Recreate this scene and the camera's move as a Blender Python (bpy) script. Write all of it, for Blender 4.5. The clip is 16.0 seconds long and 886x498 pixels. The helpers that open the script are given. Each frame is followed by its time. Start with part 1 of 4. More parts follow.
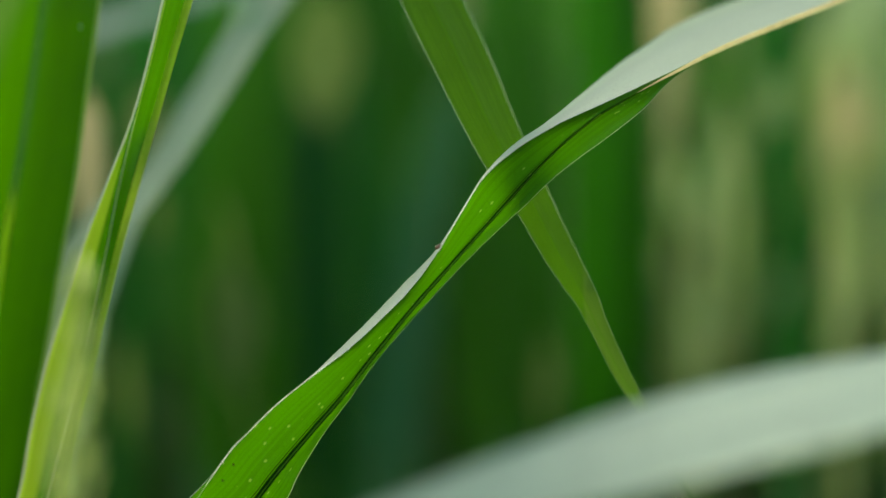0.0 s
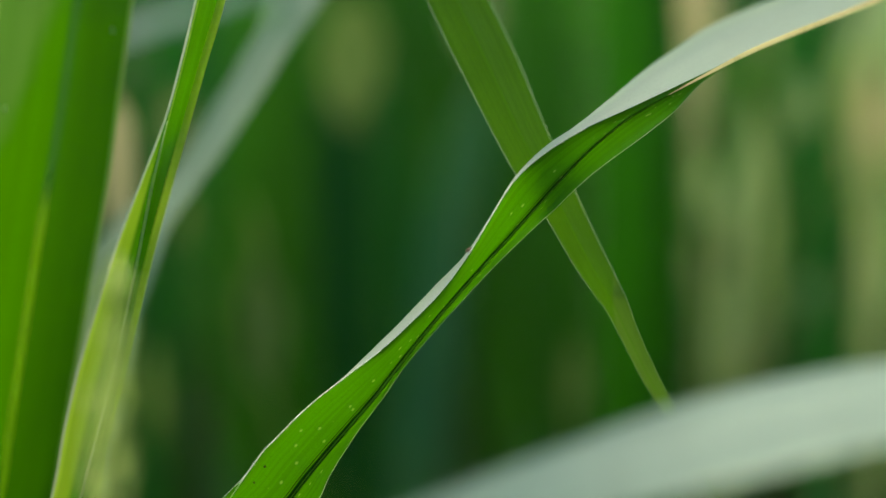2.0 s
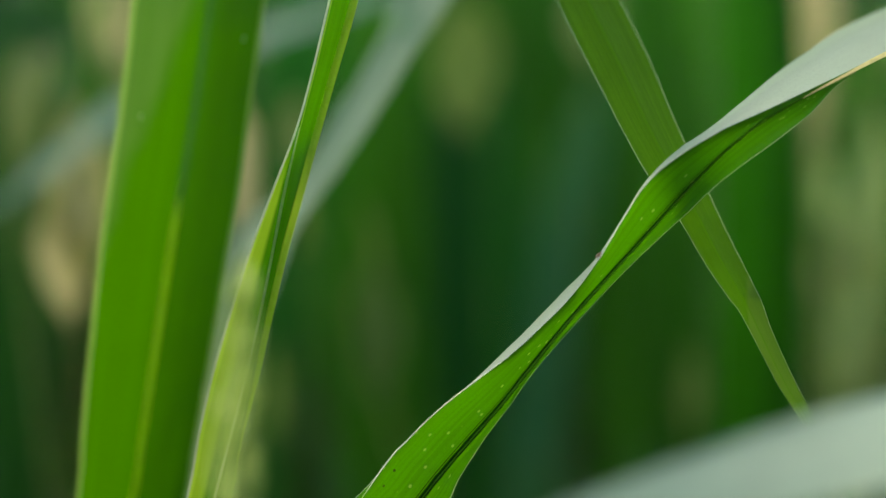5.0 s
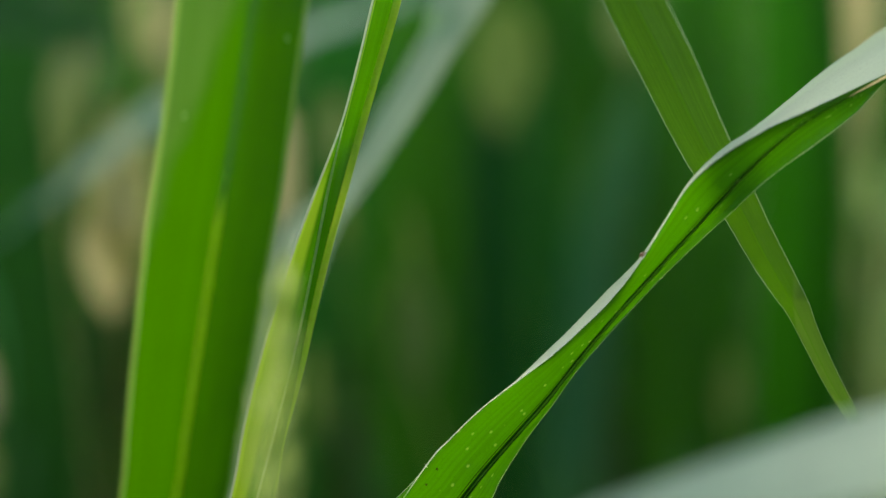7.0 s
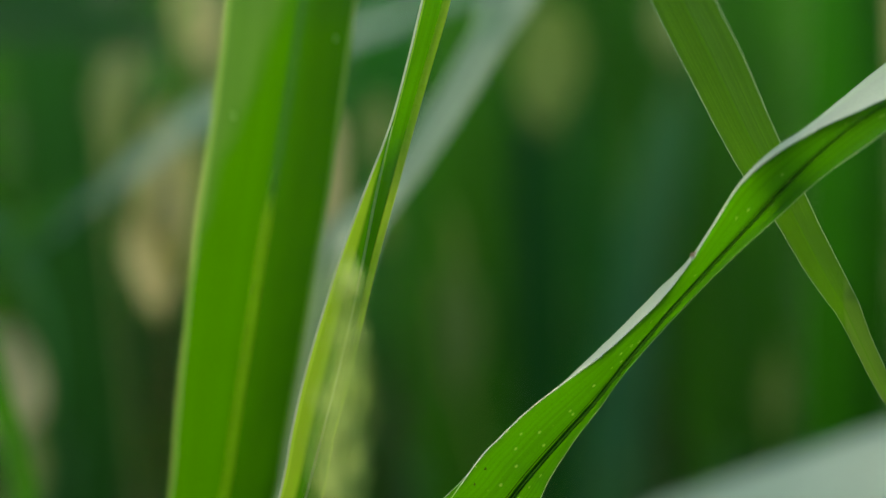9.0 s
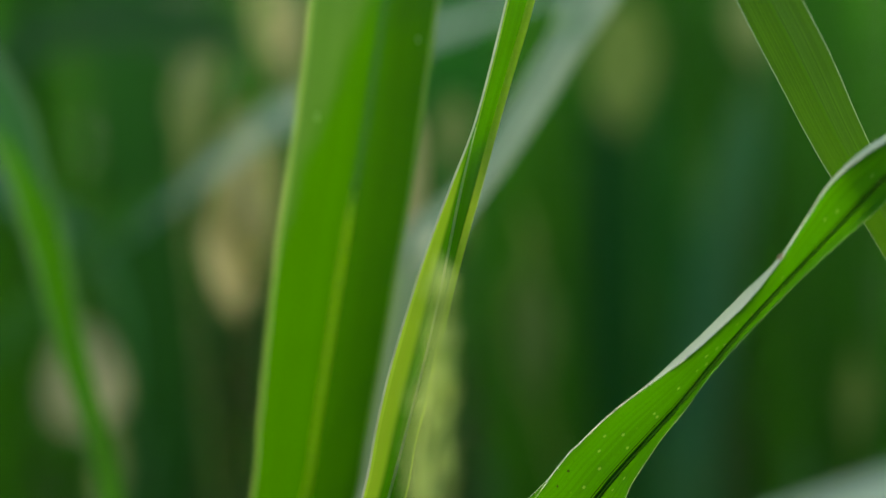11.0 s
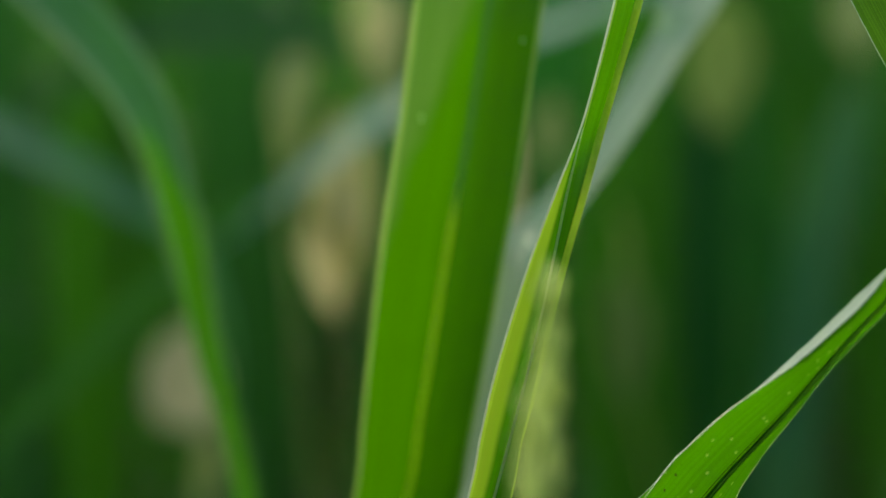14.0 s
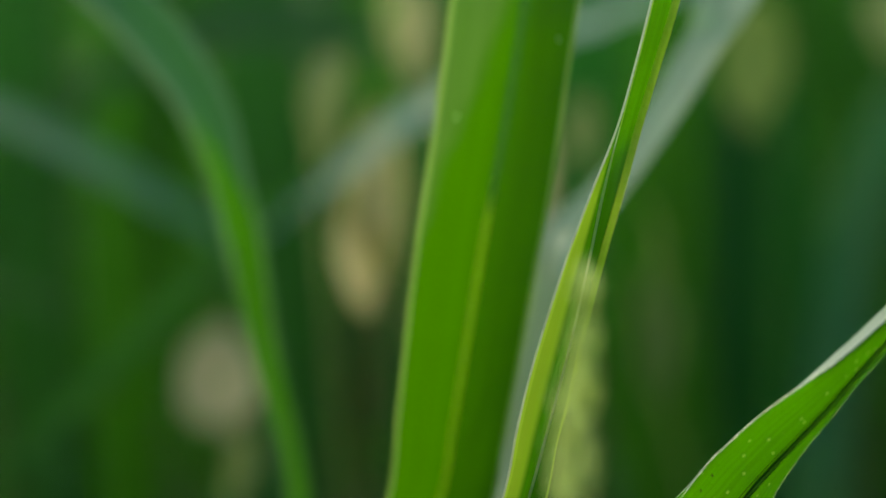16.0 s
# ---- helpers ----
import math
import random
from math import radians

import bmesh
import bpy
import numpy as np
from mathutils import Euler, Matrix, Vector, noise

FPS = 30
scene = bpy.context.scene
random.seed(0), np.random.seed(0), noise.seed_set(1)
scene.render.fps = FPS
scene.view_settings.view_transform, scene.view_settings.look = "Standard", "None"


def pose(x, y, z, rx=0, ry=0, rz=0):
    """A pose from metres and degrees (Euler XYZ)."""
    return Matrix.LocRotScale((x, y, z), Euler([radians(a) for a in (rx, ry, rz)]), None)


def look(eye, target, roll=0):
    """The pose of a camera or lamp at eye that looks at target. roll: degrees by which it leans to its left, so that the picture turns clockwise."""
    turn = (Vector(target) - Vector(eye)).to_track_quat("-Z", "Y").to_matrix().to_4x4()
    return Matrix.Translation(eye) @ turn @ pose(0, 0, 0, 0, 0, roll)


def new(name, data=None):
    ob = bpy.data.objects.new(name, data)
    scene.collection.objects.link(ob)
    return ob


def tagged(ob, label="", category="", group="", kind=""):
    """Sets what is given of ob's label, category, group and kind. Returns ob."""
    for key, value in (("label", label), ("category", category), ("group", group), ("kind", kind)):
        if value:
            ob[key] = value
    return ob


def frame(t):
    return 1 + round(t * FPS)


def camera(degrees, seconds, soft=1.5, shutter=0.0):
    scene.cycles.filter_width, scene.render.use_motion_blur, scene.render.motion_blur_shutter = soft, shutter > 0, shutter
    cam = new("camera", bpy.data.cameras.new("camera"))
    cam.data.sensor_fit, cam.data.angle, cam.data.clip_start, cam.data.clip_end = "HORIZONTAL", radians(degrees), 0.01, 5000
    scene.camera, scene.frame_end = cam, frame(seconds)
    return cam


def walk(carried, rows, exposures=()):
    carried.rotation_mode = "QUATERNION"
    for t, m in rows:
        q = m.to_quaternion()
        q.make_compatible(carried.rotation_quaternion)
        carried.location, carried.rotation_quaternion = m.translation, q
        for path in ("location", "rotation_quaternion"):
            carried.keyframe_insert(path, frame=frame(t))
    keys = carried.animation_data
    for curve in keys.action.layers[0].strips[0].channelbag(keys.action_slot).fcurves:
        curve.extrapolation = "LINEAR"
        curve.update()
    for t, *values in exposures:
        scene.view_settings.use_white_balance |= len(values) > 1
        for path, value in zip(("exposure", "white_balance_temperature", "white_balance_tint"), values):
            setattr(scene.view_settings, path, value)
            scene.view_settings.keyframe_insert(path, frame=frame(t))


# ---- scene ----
CAM_F = 38.0
cam = camera(CAM_F, 16.0, soft=1.5)
cam.data.dof.use_dof = True
cam.data.dof.focus_distance = 0.6
cam.data.dof.aperture_fstop = 1.08
cam.data.dof.aperture_ratio = 1.2
# a head panning on a tripod: the lens turns round a pivot 0.143 m behind it
SWING, HEIGHT = 0.143, 1.25


def panned(yaw, pitch, roll):
    a = radians(yaw)
    return pose(-SWING * math.sin(a), SWING * (math.cos(a) - 1), HEIGHT, 90 + pitch, -roll, yaw)


walk(cam, [(t, panned(yaw, pitch, roll)) for t, yaw, pitch, roll in (
    (0, -7.281, -0.323, -0.200),
    (0.5, -6.974, -0.246, -0.199),
    (1, -6.604, -0.265, -0.197),
    (1.5, -6.304, -0.317, -0.195),
    (2, -6.175, -0.201, -0.191),
    (2.5, -5.571, -0.235, -0.186),
    (3, -4.912, -0.073, -0.177),
    (3.5, -4.339, -0.092, -0.164),
    (4, -3.253, -0.048, -0.146),
    (6.5, -0.338, 0.092, -0.028),
    (7, -0.000, -0.000, -0.000),
    (7.5, 0.535, 0.084, 0.031),
    (8, 0.929, 0.027, 0.067),
    (10.5, 3.806, -0.020, 0.262),
    (11, 4.750, 0.018, 0.302),
    (11.5, 5.521, -0.001, 0.342),
    (12, 6.133, 0.048, 0.382),
    (12.5, 6.838, 0.081, 0.422),
    (13, 7.498, 0.009, 0.460),
    (13.5, 8.062, -0.053, 0.498),
    (14, 8.568, 0.031, 0.535),
    (14.5, 9.000, 0.006, 0.571),
    (15, 9.153, 0.147, 0.607),
    (15.5, 9.409, -0.029, 0.642),
    (16, 9.856, -0.034, 0.677),
)], exposures=((0, 1.02, 6900, -11), (16.0, 1.02, 6900, -11)))

# ---- light: a bright, softly clouded day ----
world = bpy.data.worlds.new("sky")
scene.world = world
world.use_nodes = True
wn = world.node_tree.nodes
sky = wn.new("ShaderNodeTexSky")
sky.sky_type, sky.sun_disc = "NISHITA", False
SUN_UP, SUN_ROUND = radians(42), radians(-32)
sky.sun_elevation, sky.sun_rotation = SUN_UP, SUN_ROUND
sky.dust_density, sky.air_density = 4.0, 1.0
wn["Background"].inputs["Strength"].default_value = 0.16
world.node_tree.links.new(sky.outputs["Color"], wn["Background"].inputs["Color"])
sun = new("sun", bpy.data.lights.new("sun", "SUN"))
sun.data.energy, sun.data.angle, sun.data.color = 1.0, radians(48), (1.0, 0.95, 0.87)
sun.matrix_world = look((0, 0, 6), (-6 * math.cos(SUN_UP) * math.sin(SUN_ROUND), -6 * math.cos(SUN_UP) * math.cos(SUN_ROUND), 6 - 6 * math.sin(SUN_UP)))


# ---- materials ----
def nodes_of(name):
    m = bpy.data.materials.new(name)
    m.use_nodes = True
    nt = m.node_tree
    nt.nodes.clear()
    return m, nt, nt.nodes, nt.links


def mixed(nt, a, b, fac, blend="MIX"):
    """A colour mix; a, b and fac are sockets or values."""
    n = nt.nodes.new("ShaderNodeMix")
    n.data_type, n.blend_type = "RGBA", blend
    for sock, v in ((n.inputs[0], fac), (n.inputs[6], a), (n.inputs[7], b)):
        if isinstance(v, bpy.types.NodeSocket):
            nt.links.new(v, sock)
        else:
            sock.default_value = v if isinstance(v, (int, float)) else (*v, 1.0)
    return n.outputs[2]


def calc(nt, op, a, b=0.0, clamp=False):
    n = nt.nodes.new("ShaderNodeMath")
    n.operation, n.use_clamp = op, clamp
    for sock, v in ((n.inputs[0], a), (n.inputs[1], b)):
        if isinstance(v, bpy.types.NodeSocket):
            nt.links.new(v, sock)
        else:
            sock.default_value = v
    return n.outputs[0]


def ramp(nt, fac, lo, hi):
    n = nt.nodes.new("ShaderNodeMapRange")
    n.interpolation_type = "SMOOTHSTEP"
    n.inputs[1].default_value, n.inputs[2].default_value = lo, hi
    nt.links.new(fac, n.inputs[0])
    return n.outputs[0]


def noise_of(nt, vec, scale, detail=3.0, rough=0.55):
    n = nt.nodes.new("ShaderNodeTexNoise")
    n.inputs["Scale"].default_value, n.inputs["Detail"].default_value, n.inputs["Roughness"].default_value = scale, detail, rough
    nt.links.new(vec, n.inputs["Vector"])
    return n.outputs["Fac"]


def leaf_material(name, face, through_col, rib, rough=0.38, spec=0.5, thin=0.5, freckle=0.0, veins=26.0, edge=0.5, groove=0.0, rim_from=0.478, rim_col=(0.60, 0.70, 0.40), sheen_tone=None, rib_end=0.0, lit_half=None, streaky=1.0):
    """A living blade: parallel veins, a midrib, a pale rim, light passing through. UV: u across (0.5 the midrib), v
    along in metres.
    sheen tone: where along it a tone, such as painted sky sheen, begins at one edge, how fast it widens, its colour;
    rib_end: where the pale midrib turns dark; lit half: the half painted brighter for light on it or through it, its
    colour, where it fades out along the blade, from where to where it fades across, and whether it is the far side."""
    m, nt, nd, ln = nodes_of(name)
    uv = nd.new("ShaderNodeUVMap")
    uv.uv_map = "UVMap"
    sep = nd.new("ShaderNodeSeparateXYZ")
    ln.new(uv.outputs[0], sep.inputs[0])
    u, v = sep.outputs[0], sep.outputs[1]
    geo = nd.new("ShaderNodeNewGeometry")
    pos = geo.outputs["Position"]
    # long streaks: noise stretched along the blade
    comb = nd.new("ShaderNodeCombineXYZ")
    ln.new(calc(nt, "MULTIPLY", u, veins), comb.inputs[0])
    ln.new(calc(nt, "MULTIPLY", v, 3.0), comb.inputs[1])
    streak = noise_of(nt, comb.outputs[0], 1.0, 4.0, 0.6)
    comb2 = nd.new("ShaderNodeCombineXYZ")
    ln.new(calc(nt, "MULTIPLY", u, veins * 4.0), comb2.inputs[0])
    ln.new(calc(nt, "MULTIPLY", v, 25.0), comb2.inputs[1])
    fine = noise_of(nt, comb2.outputs[0], 1.0, 2.0, 0.5)
    blotch = noise_of(nt, pos, 22.0, 3.0)
    grain = noise_of(nt, pos, 900.0, 2.0)
    vein = calc(nt, "POWER", calc(nt, "ABSOLUTE", calc(nt, "SINE", calc(nt, "MULTIPLY", u, veins * 1.4))), 6.0)
    off = calc(nt, "ABSOLUTE", calc(nt, "SUBTRACT", u, 0.5))
    ribmask = calc(nt, "SUBTRACT", 1.0, ramp(nt, off, 0.012, 0.045))
    rim = ramp(nt, off, rim_from, rim_from + 0.02)

    def coloured(c, gain):
        dark = tuple(x * (1 - 0.18 * gain) for x in c)
        lite = tuple(min(1, x * (1 + 0.16 * gain)) for x in c)
        k = mixed(nt, dark, lite, ramp(nt, streak, 0.3, 0.7))
        k = mixed(nt, k, tuple(x * 0.62 for x in c), calc(nt, "MULTIPLY", ramp(nt, blotch, 0.45, 0.8), 0.5 * min(1.0, gain)))
        k = mixed(nt, k, tuple(min(1, x * 1.35) for x in c), calc(nt, "MULTIPLY", vein, 0.14))
        k = mixed(nt, k, tuple(x * 0.7 for x in c), calc(nt, "MULTIPLY", ramp(nt, grain, 0.5, 0.75), 0.35))
        return k

    if rib_end:
        fade = calc(nt, "SUBTRACT", 1.0, ramp(nt, v, rib_end - 0.012, rib_end + 0.012))
        rib_past_end = calc(nt, "SUBTRACT", ribmask, calc(nt, "MULTIPLY", ribmask, fade))
        ribmask = calc(nt, "MULTIPLY", ribmask, fade)
    base, lit = coloured(face, streaky), coloured(through_col, 0.8 * streaky)
    if sheen_tone:
        # a second tone over the blade; on the broad leaf it paints sky sheen
        wide = calc(nt, "MULTIPLY", calc(nt, "SUBTRACT", v, sheen_tone[0]), sheen_tone[1])
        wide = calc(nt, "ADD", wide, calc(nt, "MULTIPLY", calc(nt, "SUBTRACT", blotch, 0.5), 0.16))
        sheen_mask = calc(nt, "MULTIPLY", ramp(nt, calc(nt, "SUBTRACT", wide, u), -0.06, 0.12), calc(nt, "ADD", 0.35, calc(nt, "MULTIPLY", streak, 0.5)))
        base = mixed(nt, base, sheen_tone[2], sheen_mask)
        lit = mixed(nt, lit, tuple(x * 0.8 for x in sheen_tone[2]), sheen_mask)
    if rib_end:
        # past rib_end the midrib is coloured darker and bluer
        base = mixed(nt, base, tuple(x * 0.8 for x in face[:2]) + (face[1] * 0.4,), calc(nt, "MULTIPLY", rib_past_end, 0.6))
        lit = mixed(nt, lit, tuple(x * 0.55 for x in through_col[:2]) + (through_col[1] * 0.12,), calc(nt, "MULTIPLY", rib_past_end, 0.7))
    if lit_half:
        across = calc(nt, "SUBTRACT", 1.0, u) if lit_half[4] else u
        half = calc(nt, "MULTIPLY", calc(nt, "SUBTRACT", 1.0, ramp(nt, across, lit_half[2], lit_half[3])), calc(nt, "SUBTRACT", 1.0, ramp(nt, v, lit_half[1] - 0.04, lit_half[1])))
        base = mixed(nt, base, lit_half[0], calc(nt, "MULTIPLY", half, 0.85))
        lit = mixed(nt, lit, lit_half[0], calc(nt, "MULTIPLY", half, 0.85))
    skin = mixed(nt, base, rib, calc(nt, "MULTIPLY", ribmask, 0.75))
    glow = mixed(nt, lit, rib, calc(nt, "MULTIPLY", ribmask, 0.6))
    if groove:
        for place in (0.016, 0.036):
            line = calc(nt, "SUBTRACT", 1.0, ramp(nt, calc(nt, "ABSOLUTE", calc(nt, "SUBTRACT", off, place)), 0.003, 0.009))
            skin = mixed(nt, skin, tuple(x * 0.25 for x in face), calc(nt, "MULTIPLY", line, groove))
            glow = mixed(nt, glow, tuple(x * 0.25 for x in through_col), calc(nt, "MULTIPLY", line, groove))
    if freckle:
        comb3 = nd.new("ShaderNodeCombineXYZ")
        ln.new(calc(nt, "MULTIPLY", u, 16.0), comb3.inputs[0])
        ln.new(calc(nt, "MULTIPLY", v, 210.0), comb3.inputs[1])
        vor = nd.new("ShaderNodeTexVoronoi")
        vor.inputs["Scale"].default_value = 1.0
        ln.new(comb3.outputs[0], vor.inputs["Vector"])
        pick = nd.new("ShaderNodeSeparateColor")
        ln.new(vor.outputs["Color"], pick.inputs[0])
        near = calc(nt, "SUBTRACT", 1.0, ramp(nt, off, 0.10, 0.34))
        dot = calc(nt, "MULTIPLY", calc(nt, "SUBTRACT", 1.0, ramp(nt, vor.outputs["Distance"], 0.10, 0.28)),
                   calc(nt, "GREATER_THAN", calc(nt, "ADD", pick.outputs[0], calc(nt, "MULTIPLY", near, 0.30)), 0.97))
        skin = mixed(nt, skin, (0.45, 0.55, 0.15), calc(nt, "MULTIPLY", dot, freckle))
        glow = mixed(nt, glow, (0.60, 0.80, 0.20), calc(nt, "MULTIPLY", dot, freckle))
    skin = mixed(nt, skin, rim_col, calc(nt, "MULTIPLY", rim, edge))
    glow = mixed(nt, glow, rim_col, calc(nt, "MULTIPLY", rim, edge))
    high = calc(nt, "ADD", calc(nt, "MULTIPLY", vein, 0.3), calc(nt, "ADD", calc(nt, "MULTIPLY", fine, 0.5), calc(nt, "MULTIPLY", grain, 0.35)))
    bump = nd.new("ShaderNodeBump")
    bump.inputs["Strength"].default_value, bump.inputs["Distance"].default_value = 0.35, 0.0004
    ln.new(high, bump.inputs["Height"])
    bs = nd.new("ShaderNodeBsdfPrincipled")
    ln.new(skin, bs.inputs["Base Color"])
    ln.new(bump.outputs[0], bs.inputs["Normal"])
    bs.inputs["Specular IOR Level"].default_value = spec
    ln.new(calc(nt, "ADD", rough - 0.06, calc(nt, "MULTIPLY", fine, 0.14)), bs.inputs["Roughness"])
    tr = nd.new("ShaderNodeBsdfTranslucent")
    ln.new(glow, tr.inputs["Color"])
    mx = nd.new("ShaderNodeMixShader")
    mx.inputs[0].default_value = thin
    ln.new(bs.outputs[0], mx.inputs[1])
    ln.new(tr.outputs[0], mx.inputs[2])
    out = nd.new("ShaderNodeOutputMaterial")
    ln.new(mx.outputs[0], out.inputs["Surface"])
    return m


def plain_material(name, a, b, scale, rough=0.8, bump_at=0.0, spec=0.3, thin=0.0, scale_b=None):
    """Two colours mixed by noise at two scales, with relief and, where thin, light passing through."""
    m, nt, nd, ln = nodes_of(name)
    tc = nd.new("ShaderNodeTexCoord")
    one, two = noise_of(nt, tc.outputs["Object"], scale, 5.0), noise_of(nt, tc.outputs["Object"], scale_b or scale * 9, 3.0)
    info = nd.new("ShaderNodeObjectInfo")
    col = mixed(nt, a, b, ramp(nt, one, 0.32, 0.68))
    col = mixed(nt, col, tuple(x * 0.5 for x in a), calc(nt, "MULTIPLY", ramp(nt, two, 0.5, 0.75), 0.5))
    col = mixed(nt, col, tuple(x * 0.7 for x in b), calc(nt, "MULTIPLY", info.outputs["Random"], 0.4))
    bs = nd.new("ShaderNodeBsdfPrincipled")
    ln.new(col, bs.inputs["Base Color"])
    bs.inputs["Roughness"].default_value, bs.inputs["Specular IOR Level"].default_value = rough, spec
    if bump_at:
        bp = nd.new("ShaderNodeBump")
        bp.inputs["Strength"].default_value, bp.inputs["Distance"].default_value = 0.6, bump_at
        ln.new(two, bp.inputs["Height"])
        ln.new(bp.outputs[0], bs.inputs["Normal"])
    out = nd.new("ShaderNodeOutputMaterial")
    if thin:
        tr = nd.new("ShaderNodeBsdfTranslucent")
        ln.new(col, tr.inputs["Color"])
        mx = nd.new("ShaderNodeMixShader")
        mx.inputs[0].default_value = thin
        ln.new(bs.outputs[0], mx.inputs[1])
        ln.new(tr.outputs[0], mx.inputs[2])
        ln.new(mx.outputs[0], out.inputs["Surface"])
    else:
        ln.new(bs.outputs[0], out.inputs["Surface"])
    return m


LEAF_MAIN = leaf_material("corn_leaf_young", (0.041, 0.138, 0.009), (0.098, 0.320, 0.003), (0.10, 0.27, 0.01), freckle=0.38, groove=0.9, edge=0.9, spec=0.4)
# sky sheen on the upper part is put into the colour from one edge
LEAF = leaf_material("corn_leaf", (0.030, 0.125, 0.005), (0.088, 0.275, 0.002), (0.46, 0.66, 0.05), streaky=0.4, veins=10.0, edge=0.6, spec=0.16, rim_from=0.455, rim_col=(0.40, 0.56, 0.14), sheen_tone=(0.380, 2.55, (0.19, 0.33, 0.07)), rib_end=0.419)
# one half: paler underside, with the backlight through it painted into the colour
LEAF_NARROW = leaf_material("corn_leaf_narrow", (0.035, 0.16, 0.006), (0.16, 0.46, 0.006), (0.60, 0.80, 0.10), veins=14.0, edge=0.9, spec=0.2, rim_from=0.43, rim_col=(0.70, 0.88, 0.08), lit_half=((0.62, 0.82, 0.05), 0.405, 0.22, 0.36, False))
LEAF_OLIVE = leaf_material("corn_leaf_olive", (0.066, 0.145, 0.014), (0.105, 0.262, 0.006), (0.090, 0.225, 0.006), veins=60.0, edge=1.0, spec=0.15, rim_from=0.482, rim_col=(0.75, 0.85, 0.60), streaky=1.5, sheen_tone=(1.013, 40.0, (0.16, 0.27, 0.04)))
# base colour whitened to carry the bright sky on upturned blades
LEAF_PALE = leaf_material("corn_leaf_pale", (0.61, 0.69, 0.51), (0.40, 0.55, 0.21), (0.62, 0.70, 0.52), rough=0.5, spec=0.6, thin=0.3, edge=0.9)
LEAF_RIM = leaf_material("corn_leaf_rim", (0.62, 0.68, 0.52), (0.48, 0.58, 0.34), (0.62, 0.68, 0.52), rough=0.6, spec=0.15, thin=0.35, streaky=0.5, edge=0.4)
# greyed base colour, likewise with the sky's sheen in it
LEAF_GREY = leaf_material("corn_leaf_grey", (0.42, 0.56, 0.41), (0.36, 0.54, 0.32), (0.42, 0.56, 0.41), rough=0.62, spec=0.2, thin=0.5)
# very pale, to stand in for bright sky and glints between far leaves
LEAF_BRIGHT = leaf_material("corn_leaf_bright", (0.62, 0.71, 0.35), (0.60, 0.73, 0.19), (0.63, 0.72, 0.37), rough=0.7, spec=0.2, thin=0.35)
LEAF_UPRIGHT = leaf_material("corn_leaf_upright", (0.026, 0.105, 0.010), (0.040, 0.195, 0.002), (0.05, 0.17, 0.02), rough=0.5, spec=0.2)
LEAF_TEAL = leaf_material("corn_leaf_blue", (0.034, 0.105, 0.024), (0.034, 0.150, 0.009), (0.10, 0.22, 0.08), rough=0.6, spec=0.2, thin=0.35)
LEAF_ARCH = leaf_material("corn_leaf_arched", (0.34, 0.49, 0.38), (0.11, 0.25, 0.11), (0.27, 0.40, 0.29), rough=0.6, spec=0.25, thin=0.35)
LEAF_BLUISH = leaf_material("corn_leaf_bluish", (0.115, 0.265, 0.135), (0.080, 0.27, 0.060), (0.13, 0.29, 0.14), rough=0.6, spec=0.2, thin=0.4)
LEAF_SLANT = leaf_material("corn_leaf_slanting", (0.055, 0.155, 0.04), (0.062, 0.235, 0.015), (0.09, 0.21, 0.05), rough=0.6, spec=0.2)
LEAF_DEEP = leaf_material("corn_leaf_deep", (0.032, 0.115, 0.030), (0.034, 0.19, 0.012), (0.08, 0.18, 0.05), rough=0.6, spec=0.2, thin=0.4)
# pale sheen of the upturned half is painted along one edge; bluer farther up
LEAF_SHADE = leaf_material("corn_leaf_shade", (0.050, 0.15, 0.012), (0.085, 0.30, 0.002), (0.09, 0.22, 0.03), veins=14.0, edge=0.6, rim_from=0.41, rim_col=(0.20, 0.30, 0.18), sheen_tone=(0.46, 10.0, (0.050, 0.140, 0.105)), lit_half=((0.16, 0.25, 0.12), 0.75, 0.08, 0.16, True))
LEAF_FIELD = leaf_material("corn_leaf_field", (0.034, 0.108, 0.016), (0.056, 0.215, 0.008), (0.10, 0.20, 0.04), rough=0.5, spec=0.25)
RIB = plain_material("midrib", (0.70, 0.85, 0.12), (0.80, 0.95, 0.20), 60.0, 0.45, 0.0003, 0.5, 0.85)
RIB_DARK = plain_material("midrib_dark", (0.12, 0.28, 0.01), (0.22, 0.42, 0.02), 60.0, 0.45, 0.0003, 0.5, 0.8)
DARK_STRIP = plain_material("midrib_dark_strip", (0.038, 0.135, 0.008), (0.050, 0.165, 0.010), 200.0, 0.5, 0.0002, 0.3, 0.5)
RIB_LIME = plain_material("midrib_lime", (0.30, 0.58, 0.05), (0.38, 0.66, 0.07), 200.0, 0.45, 0.0, 0.4, 0.6)
STALK = plain_material("stalk", (0.04, 0.13, 0.015), (0.07, 0.20, 0.02), 30.0, 0.5, 0.001, 0.4)
YELLOWING = plain_material("yellowing", (0.50, 0.50, 0.17), (0.60, 0.58, 0.26), 18.0, 0.8, 0.001, 0.2, 0.4)
DRY = plain_material("withered", (0.66, 0.57, 0.27), (0.76, 0.66, 0.36), 18.0, 0.8, 0.001, 0.2, 0.5)
DULL = plain_material("dull_straw", (0.30, 0.37, 0.12), (0.40, 0.45, 0.19), 18.0, 0.8, 0.001, 0.2, 0.45)
GREYED = plain_material("greyed_straw", (0.46, 0.44, 0.26), (0.56, 0.53, 0.34), 18.0, 0.8, 0.001, 0.2, 0.45)
FADED = plain_material("faded_green", (0.27, 0.38, 0.08), (0.37, 0.46, 0.13), 18.0, 0.8, 0.001, 0.2, 0.4)
SPIKELET = plain_material("bract", (0.70, 0.82, 0.22), (0.80, 0.90, 0.36), 80.0, 0.6, 0.0004, 0.3, 0.6)
